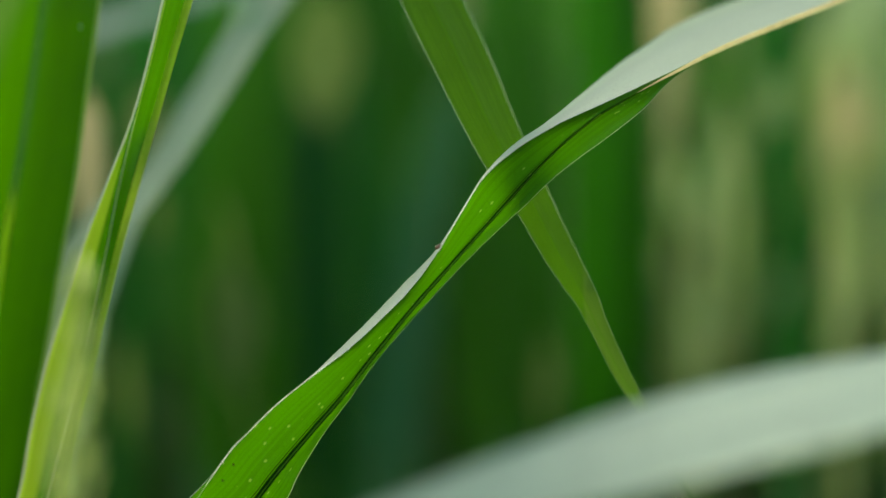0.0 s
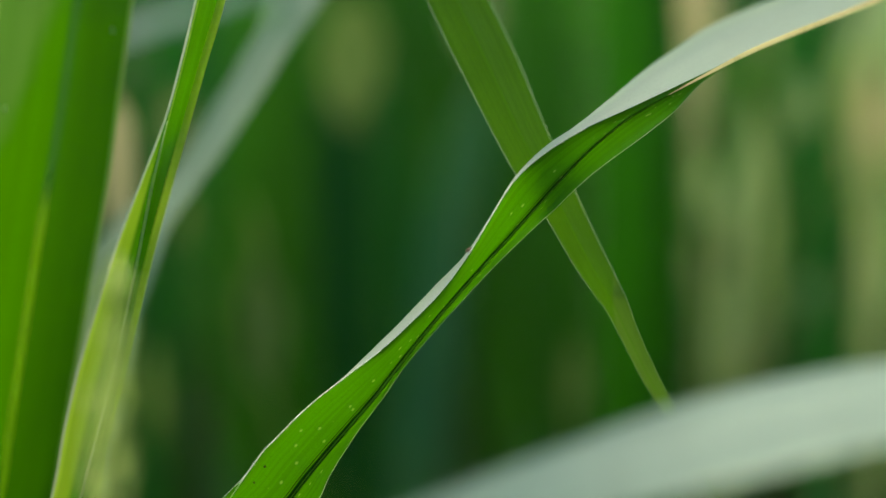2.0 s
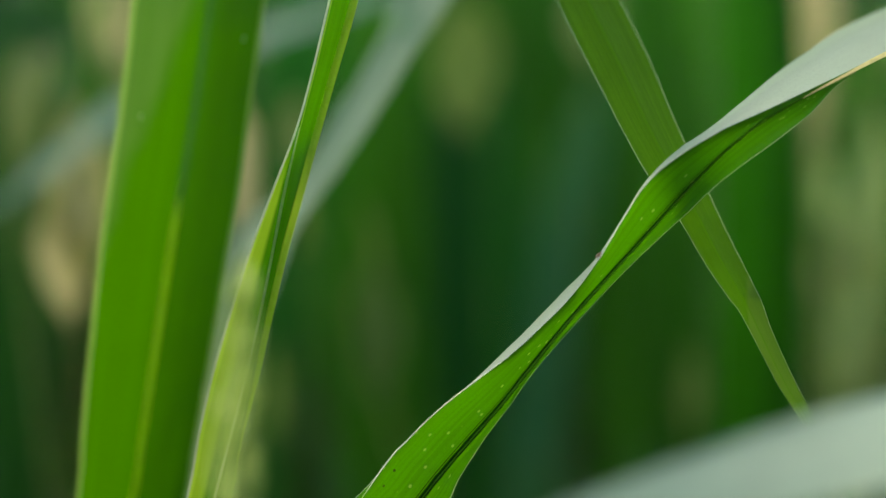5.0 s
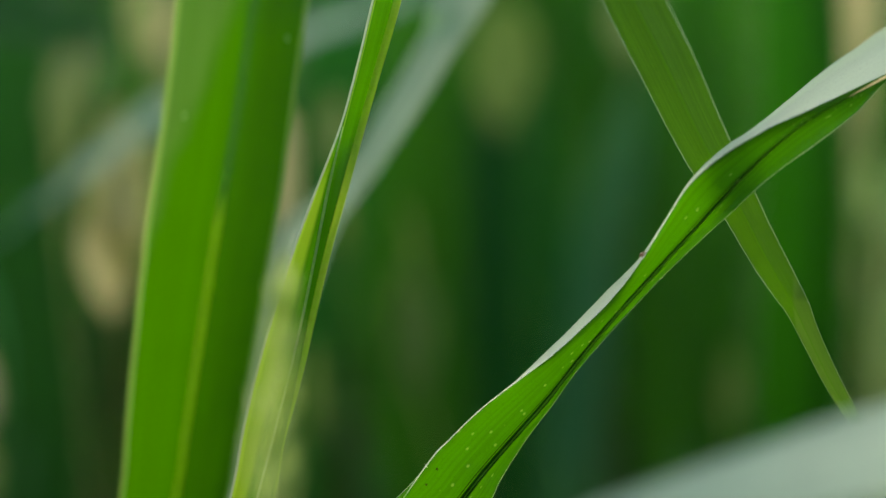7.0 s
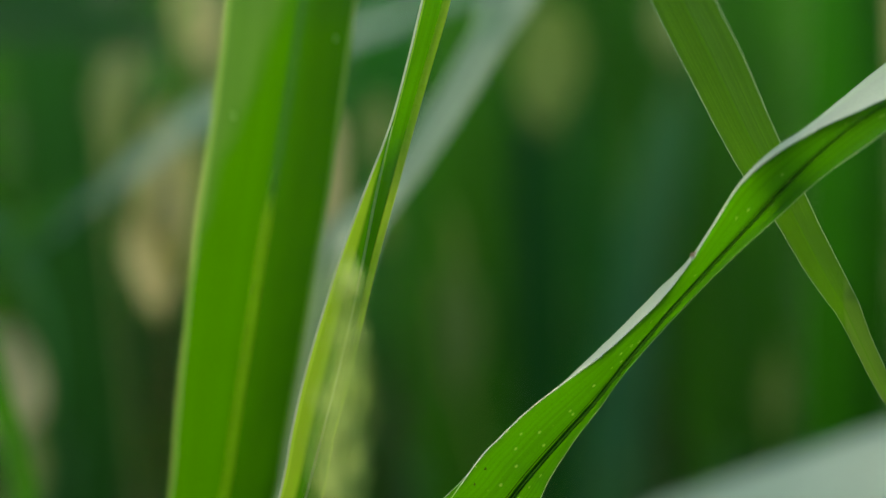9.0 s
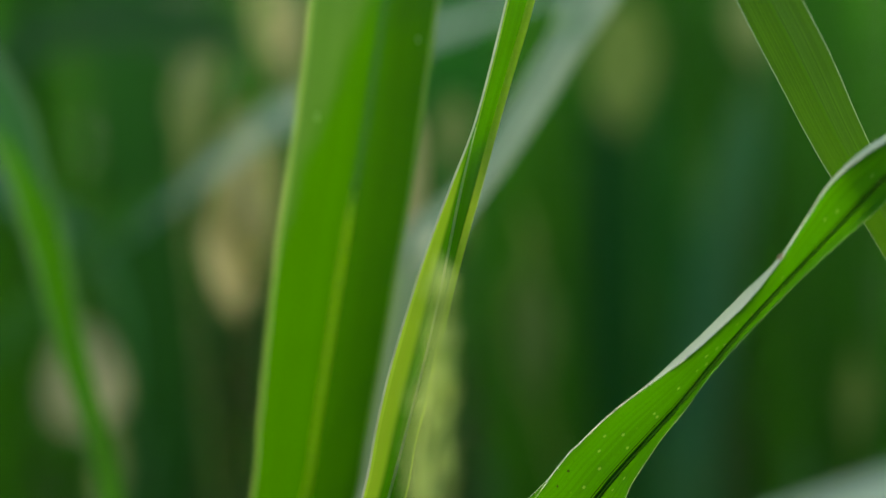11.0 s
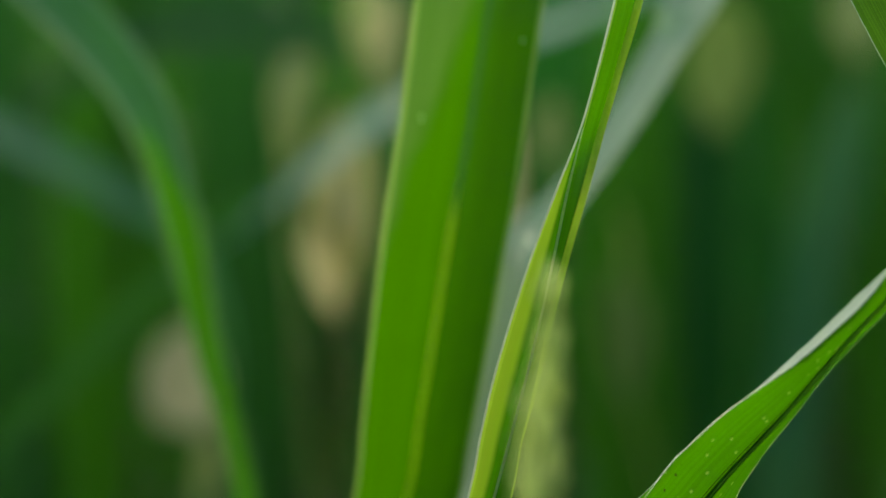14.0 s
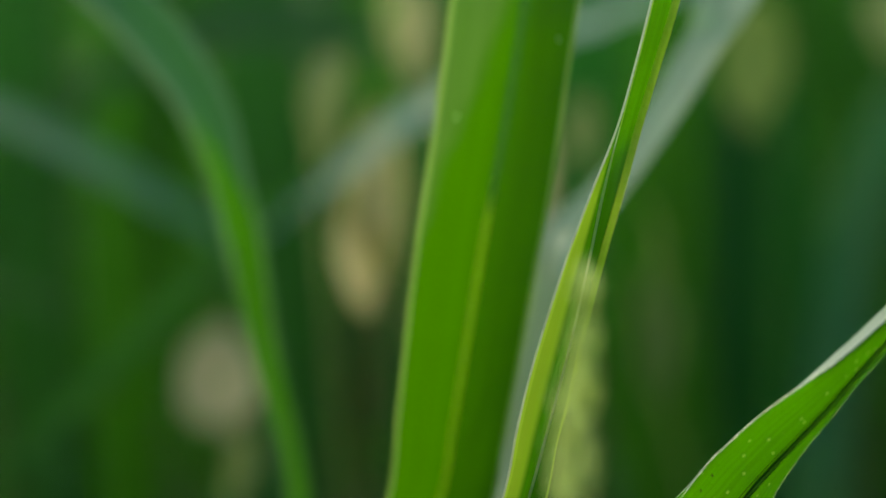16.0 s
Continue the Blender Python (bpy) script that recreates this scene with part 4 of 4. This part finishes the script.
backing_plant((-0.7076, 1.016, 0), "corn plant with a long arching blue-green leaf", [
    (LEAF_SLANT, (0.1, -0.8, 0.5), [(-0.7035, 1.0165, 0.8947, 0.0025), (-0.6225, 1.0306, 1.0187, 0.0150), (-0.5507, 1.0431, 1.0883, 0.0220), (-0.4789, 1.0557, 1.1655, 0.0250), (-0.3925, 1.0707, 1.2528, 0.0250), (-0.3445, 1.0791, 1.2923, 0.0220), (-0.2989, 1.0972, 1.3243, 0.0020)], "slanting green leaf"),
    (LEAF_ARCH, (-0.25, -0.7, 1.1), [(-0.3845, 1.062, 1.2453, 0.0010), (-0.3321, 1.0711, 1.2884, 0.0146), (-0.2988, 1.0769, 1.3146, 0.0322), (-0.2437, 1.0967, 1.3602, 0.0472), (-0.1619, 1.1109, 1.4128, 0.0433), (-0.0848, 1.1243, 1.4482, 0.0374), (0.0078, 1.1709, 1.49, 0.0253), (0.0972, 1.2372, 1.5173, 0.0021)], "arching pale blue-green leaf"),
    (LEAF_TEAL, (0.1, -0.9, 0.6), [(-0.9306, 1.3626, 0.7742, 0.0033), (-0.7522, 1.394, 1.3364, 0.0198), (-0.5981, 1.4208, 1.4831, 0.0659), (-0.4946, 1.4388, 1.5107, 0.0791), (-0.3906, 1.4569, 1.4988, 0.0593), (-0.2993, 1.4727, 1.4604, 0.0026)], "arching blue-green leaf"),
])
backing_plant((-0.4293, 1.1455, 0), "corn plant with an arching blue-green leaf", [
    (LEAF_BLUISH, (0.3, -0.6, 0.8), [(-0.4249, 1.1461, 0.8733, 0.0026), (-0.3973, 1.1713, 1.0978, 0.0032), (-0.4319, 1.1857, 1.2366, 0.0185), (-0.5334, 1.1782, 1.3067, 0.0406), (-0.6362, 1.1706, 1.3585, 0.0432), (-0.7628, 1.1689, 1.4066, 0.0337), (-0.887, 1.1676, 1.4248, 0.0023)], "arching blue-green leaf"),
])
backing_plant((-0.3, 1.1477, 0), "corn plant with yellowing and withered leaves", [
    (DRY, (0.1, -0.35, 1), [(-0.2957, 1.1482, 0.881, 0.0010), (-0.2911, 1.1492, 1.1454, 0.0010), (-0.2952, 1.1485, 1.1868, 0.0021), (-0.2975, 1.1481, 1.2075, 0.0240), (-0.3025, 1.1473, 1.2437, 0.0450), (-0.3003, 1.1477, 1.2748, 0.0390), (-0.2955, 1.1485, 1.306, 0.0155)], "withered straw leaf"),
    (YELLOWING, (0.1, -0.35, 1), [(-0.2906, 1.1491, 0.8811, 0.0010), (-0.2828, 1.1506, 1.1766, 0.0010), (-0.2838, 1.1505, 1.218, 0.0021), (-0.2846, 1.1504, 1.2439, 0.0311), (-0.2904, 1.1494, 1.3009, 0.0570), (-0.2883, 1.1498, 1.3424, 0.0466), (-0.2862, 1.1502, 1.3787, 0.0052)], "yellowing leaf"),
    (DULL, (0.1, -0.35, 1), [(-0.2957, 1.1482, 0.881, 0.0026), (-0.3411, 1.1406, 1.2692, 0.0041), (-0.3369, 1.1414, 1.347, 0.0207), (-0.3272, 1.1431, 1.3937, 0.0332), (-0.3123, 1.1457, 1.4302, 0.0073)], "yellowing leaf"),
    (DULL, (0.1, -0.35, 1), [(-0.2909, 1.1493, 1.3423, 0.0026), (-0.2765, 1.1519, 1.4202, 0.0041), (-0.2717, 1.1527, 1.4514, 0.0290), (-0.269, 1.1532, 1.4825, 0.0311), (-0.2673, 1.1535, 1.5085, 0.0052)], "withered straw leaf"),
])
backing_plant((-0.4515, 1.1924, 0), "corn plant with a low withered leaf", [
    (GREYED, (0, -0.7, 1), [(-0.4416, 1.1939, 0.8576, 0.0016), (-0.433, 1.1955, 1.0498, 0.0016), (-0.4441, 1.1936, 1.0744, 0.0165), (-0.4487, 1.1928, 1.0913, 0.0680), (-0.4512, 1.1924, 1.1215, 0.0800), (-0.4494, 1.1927, 1.1517, 0.0650), (-0.4475, 1.1931, 1.1759, 0.0132)], "dull straw leaf"),
    (DULL, (0.3, -0.8, 0.4), [(-0.4482, 1.2131, 0.8513, 0.0017), (-0.4444, 1.2138, 0.9908, 0.0112), (-0.4365, 1.2152, 1.0243, 0.0279), (-0.4341, 1.2156, 1.0523, 0.0223), (-0.4371, 1.2151, 1.0745, 0.0022)], "dull straw leaf"),
])
backing_plant((-0.1247, 1, 0), "withered leaf on a corn stalk", [
    (DRY, (-0.3, -0.5, 1), [(-0.1335, 1, 0.9386, 0.0022), (-0.1265, 0.98, 1.2246, 0.0026), (-0.1184, 0.97, 1.2675, 0.0307), (-0.1176, 0.97, 1.3015, 0.0324), (-0.1184, 0.97, 1.3356, 0.0247), (-0.121, 0.97, 1.3612, 0.0017)], "withered peach-coloured leaf"),
    (DRY, (-0.3, -0.5, 1), [(-0.1415, 1.06, 0.9199, 0.0009), (-0.2542, 1.06, 1.2365, 0.0009), (-0.2598, 1.06, 1.2644, 0.0186), (-0.2649, 1.06, 1.3017, 0.0279), (-0.2602, 1.06, 1.3296, 0.0037)], "withered straw leaf"),
], stalk=False)
backing_plant((0.1113, 2.0032, 0), "corn plant with a yellowing leaf", [
    (FADED, (0, -0.6, 1), [(0.0858, 1.4993, 0.709, 0.0013), (0.0980, 1.4992, 1.3348, 0.0013), (0.0700, 1.5042, 1.3900, 0.0200), (0.0700, 1.5049, 1.4350, 0.0680), (0.0740, 1.5045, 1.4900, 0.0760), (0.0800, 1.5039, 1.5400, 0.0300)], "yellowing leaf"),
    (FADED, (0, -1, -0.3), [(0.0858, 1.4993, 0.709, 0.0033), (-0.0238, 1.5154, 1.0717, 0.0132), (-0.03, 1.5166, 1.1442, 0.0527), (-0.0364, 1.5177, 1.1904, 0.0527), (-0.0427, 1.5188, 1.2365, 0.0053)], "dull olive leaf"),
    (FADED, (0, -1, -0.3), [(0.3008, 1.3713, 0.7443, 0.0031), (0.3033, 1.3726, 1.0333, 0.0049), (0.3053, 1.3726, 1.0825, 0.0246), (0.3072, 1.3725, 1.1132, 0.0246), (0.3056, 1.373, 1.1501, 0.0025)], "small yellowing leaf"),
])
# pale leaves in place of the bright background between the plants
backing_plant((0.5527, 1.5435, 0), "corn plant with pale upright leaves", [
    (LEAF_BRIGHT, (0, -0.8, 1), [(0.504, 1.4459, 0.7075, 0.0020), (0.4955, 1.4488, 1.0304, 0.0026), (0.4979, 1.449, 1.1226, 0.0224), (0.5094, 1.4482, 1.228, 0.0290), (0.5209, 1.4472, 1.3201, 0.0237), (0.5297, 1.4464, 1.3794, 0.0040)], "pale green leaf"),
    (LEAF_BRIGHT, (0.3, -0.9, 0.7), [(0.5234, 1.5038, 0.6858, 0.0021), (0.559, 1.5014, 1.0625, 0.0027), (0.5662, 1.5011, 1.1721, 0.0192), (0.57, 1.5011, 1.268, 0.0274), (0.5603, 1.503, 1.3708, 0.0301), (0.547, 1.5051, 1.4394, 0.0041)], "pale green leaf"),
    (DRY, (0, -1, 0.8), [(0.5098, 1.5476, 0.9877, 0.0035), (0.5043, 1.5503, 1.3391, 0.0056), (0.5014, 1.5514, 1.4796, 0.0351), (0.4982, 1.5522, 1.5429, 0.0562), (0.495, 1.553, 1.6061, 0.0351), (0.4917, 1.5537, 1.6553, 0.0028)], "withered straw leaf"),
    (FADED, (0, -1, 0.6), [(0.5085, 1.5459, 0.6715, 0.0014), (0.5169, 1.5468, 1.0158, 0.0028), (0.5172, 1.5472, 1.086, 0.0351), (0.5105, 1.5484, 1.1563, 0.0281), (0.5108, 1.5487, 1.2125, 0.0042)], "yellowing leaf"),
])
backing_plant((0.749, 1.6192, 0), "corn plant with broad pale leaves", [
    (LEAF_BRIGHT, (0, -0.8, 1), [(0.7176, 1.5192, 0.6707, 0.0035), (0.7124, 1.5223, 1.0994, 0.0211), (0.7198, 1.5219, 1.1978, 0.0520), (0.7202, 1.5224, 1.2821, 0.0590), (0.7134, 1.5235, 1.3383, 0.0351), (0.7152, 1.5437, 1.375, 0.0028)], "pale olive leaf"),
    (LEAF_BRIGHT, (0, -0.6, 1), [(0.7395, 1.5667, 0.6526, 0.0036), (0.7277, 1.5717, 1.2686, 0.0058), (0.7308, 1.5717, 1.3411, 0.0797), (0.7355, 1.5716, 1.4135, 0.1196), (0.743, 1.571, 1.486, 0.0942), (0.7504, 1.5704, 1.5367, 0.0145)], "faded pale leaf"),
    (DRY, (0, -0.6, 1), [(0.6957, 1.4717, 0.6888, 0.0020), (0.6984, 1.4749, 1.3151, 0.0027), (0.7019, 1.4747, 1.3559, 0.0408), (0.6987, 1.4754, 1.4036, 0.0613), (0.6922, 1.4765, 1.4445, 0.0272), (0.6895, 1.4769, 1.4649, 0.0027)], "small yellowing leaf"),
])
backing_plant((0.800, 1.66, 0), "corn plant with pale olive leaves", [
    (YELLOWING, (0, -0.6, 1), [(0.5695, 1.2363, 0.7794, 0.0017), (0.5626, 1.2394, 1.1734, 0.0017), (0.5656, 1.2392, 1.2019, 0.0126), (0.5691, 1.239, 1.2362, 0.0114), (0.5703, 1.2389, 1.2533, 0.0017)], "small yellowing leaf"),
    (LEAF_BRIGHT, (0, -0.5, 1), [(0.8525, 1.6058, 1.1942, 0.0037), (0.7649, 1.6186, 1.4782, 0.0448), (0.7799, 1.617, 1.5379, 0.0971), (0.8098, 1.6135, 1.5975, 0.0821), (0.8397, 1.61, 1.6571, 0.0075)], "pale bright leaf"),
    (LEAF_BRIGHT, (0, -0.8, 1), [(0.8013, 1.5085, 0.6704, 0.0035), (0.7961, 1.5116, 1.0991, 0.0351), (0.7898, 1.5133, 1.2537, 0.0590), (0.7904, 1.5141, 1.4083, 0.0632), (0.7908, 1.5146, 1.5067, 0.0056)], "pale olive leaf"),
])

# small leaf bits added as glints, blurring into pale discs
backing_plant((0.4898, 1.6524, 0), "thin pale leaf bits added as background glints", [
    (FADED, (0, -1, 0.2), [(0.4183, 1.4065, 0.7259, 0.0013), (0.4126, 1.4098, 1.1653, 0.0019), (0.409, 1.4106, 1.2226, 0.0191), (0.4067, 1.4112, 1.2799, 0.0217), (0.4095, 1.4112, 1.3436, 0.0127), (0.4122, 1.411, 1.3754, 0.0013)], "thin yellow-green leaf"),
    (LEAF_BRIGHT, (0, -0.7, 1), [(0.4167, 1.3564, 0.7439, 0.0012), (0.4401, 1.3563, 1.2419, 0.0018), (0.4434, 1.3561, 1.2849, 0.0209), (0.4472, 1.3558, 1.3218, 0.0221), (0.4497, 1.3557, 1.3463, 0.0018)], "small pale leaf"),
    (YELLOWING, (0, -0.7, 0.8), [(0.3907, 1.3095, 0.762, 0.0012), (0.4525, 1.304, 1.1946, 0.0012), (0.4573, 1.3036, 1.2242, 0.0119), (0.461, 1.3032, 1.2479, 0.0107), (0.4634, 1.303, 1.2657, 0.0012)], "small yellowing leaf"),
    (LEAF_BRIGHT, (0, -0.6, 1), [(0.4907, 1.2967, 0.7617, 0.0012), (0.4723, 1.3012, 1.1471, 0.0018), (0.4666, 1.3022, 1.1827, 0.0154), (0.4631, 1.3027, 1.2064, 0.0142), (0.4609, 1.3031, 1.2242, 0.0012)], "small pale leaf"),
])
# more such bits, duller, for the faint discs
backing_plant((-0.1914, 1.941, 0), "small olive leaf bits added as background glints", [
    (FADED, (0, -0.6, 1), [(-0.1055, 1.222, 0.8178, 0.0011), (-0.116, 1.2247, 1.055, 0.0016), (-0.119, 1.2252, 1.0867, 0.0126), (-0.122, 1.2258, 1.1288, 0.0148), (-0.1229, 1.2261, 1.1605, 0.0016)], "small faded leaf"),
    (FADED, (0, -0.6, 1), [(-0.1045, 1.3224, 0.7818, 0.0011), (-0.1083, 1.3254, 1.2214, 0.0017), (-0.1048, 1.3252, 1.2557, 0.0126), (-0.1024, 1.3251, 1.2899, 0.0126), (-0.1034, 1.3253, 1.307, 0.0011)], "small olive leaf"),
    (FADED, (0, -0.6, 1), [(-0.0974, 1.3718, 0.7637, 0.0012), (-0.0309, 1.3658, 1.1963, 0.0012), (-0.0273, 1.3655, 1.22, 0.0083), (-0.0342, 1.3666, 1.2675, 0.0095), (-0.0481, 1.3686, 1.3031, 0.0012)], "small olive leaf"),
])


def tipped_plant(foot, label, tips):
    """A plant of which the broad ends of drooping leaves show: material, x, y, z of the end, its width and height."""
    plant = thing("corn_plant", foot, label, "plant", "corn plants")
    fx, fy, _ = foot
    tube("stalk", [(fx, fy, -0.05, 0.013), (fx, fy, 0.5, 0.011), (fx + 0.004, fy, 1.0, 0.007)], STALK, plant, steps=10)
    for k, (material, x, y, z, wide, tall) in enumerate(tips):
        strap("leaf", [(fx, fy, 0.80, 0.004), (x + (fx - x) * 0.35, y + (fy - y) * 0.35, z - tall * 1.6, 0.004), (x + (fx - x) * 0.04, y, z - tall * 0.75, 0.002),
                       (x, y, z - tall * 0.42, wide * 0.6), (x, y, z, wide), (x + wide * 0.08, y, z + tall * 0.35, wide * 0.7), (x + wide * 0.1, y, z + tall * 0.5, 0.002)],
              material, plant, "", steps=24, across=4, face=(-0.2, -0.5, 1), ruffle=0.002, seed=k * 3.0 + x)
    return plant


tipped_plant((-0.20, 1.36, 0), "corn plant with withered straw-coloured leaf ends", [
    (DULL, -0.105, 1.25, 1.367, 0.034, 0.065), (DRY, -0.275, 1.25, 1.478, 0.060, 0.070), (DULL, -0.352, 1.20, 1.393, 0.048, 0.085), (DULL, -0.262, 1.24, 1.420, 0.050, 0.060)])
tipped_plant((0.20, 1.62, 0), "corn plant with a dry leaf end", [(DULL, 0.205, 1.40, 1.505, 0.060, 0.080), (FADED, -0.030, 1.50, 1.150, 0.060, 0.120)])


def mottled_plants():
    """Two added plants whose many small pale and yellow-green leaf ends stand in for glints and sky gaps."""
    rng = random.Random(77)
    for foot, x0, x1 in (((0.56, 1.66, 0), 0.46, 0.63), ((0.74, 1.70, 0), 0.62, 0.84)):
        tips = []
        for k in range(11):
            m = (LEAF_BRIGHT, FADED, YELLOWING, LEAF_BRIGHT, DULL)[k % 5]
            tips.append((m, rng.uniform(x0, x1), rng.uniform(1.32, 1.55), 1.02 + 0.5 * (k + rng.random()) / 11, rng.uniform(0.014, 0.030), rng.uniform(0.035, 0.07)))
        tipped_plant(foot, "pale leaf ends standing in for glints and sky gaps", tips)


mottled_plants()


def motions():
    # the slender plant leans in the wind, round its foot
    walk(swayer, [(t, pose(-0.34, 0.92, 0, 0, lean, 0)) for t, lean in (
        (0, -2.9), (6.5, -2.9), (8.0, -2.75), (10.5, -2.11), (11.0, -2.41), (11.5, -2.33), (12, -2.68), (12.5, -2.06), (13, -2.33), (13.5, -2.26), (14, -1.35), (14.5, -1.91), (15, -0.52), (15.5, -0.78), (16, -0.64))])
    # the pale leaf close by bobs
    walk(pale_leaf, [(t, pose(0, 0, dz)) for t, dz in ((0, 0), (3.5, 0), (5.5, 0.0013), (7.0, 0.0023), (8.0, 0.0020), (10.5, 0), (11.0, -0.0008), (13.0, 0), (16.0, 0))])
    # the grass flower head nods, round its foot
    walk(head_of_grass, [(t, pose(-0.0600, 0.475, 0, 0, lean, 0)) for t, lean in (
        (0, 0), (2.0, 0.01), (3.3, -0.03), (4.2, -0.16), (6.5, -0.27), (7.0, -0.32), (7.5, -0.28), (8.0, -0.20), (10.5, -0.02), (11.2, 0.02), (12.0, 0.12), (13.0, 0.12), (13.5, 0.14), (14.0, -0.05), (14.5, -0.12), (15.0, 0.0), (15.5, -0.08), (16.0, -0.10))])
    # the hanging leaf tip stirs a little
    walk(hanging_leaf, [(t, pose(dx, 0, dz)) for t, dx, dz in (
        (0, -0.0005, 0), (0.5, 0.0003, -0.0006), (1.0, -0.0028, -0.0003), (1.5, -0.0024, -0.0007), (2.0, -0.0012, -0.0014), (2.5, -0.0002, -0.0007),
        (3.0, 0.0007, 0.0006), (3.5, 0.0005, -0.0002), (4.0, -0.0002, 0.0002), (6.5, 0.0002, 0.0009), (7.0, 0.0005, 0.0007), (7.5, 0.0002, 0.0009),
        (8.0, 0, 0.0007), (12.0, -0.0004, 0), (16.0, 0, 0.0003))])


motions()
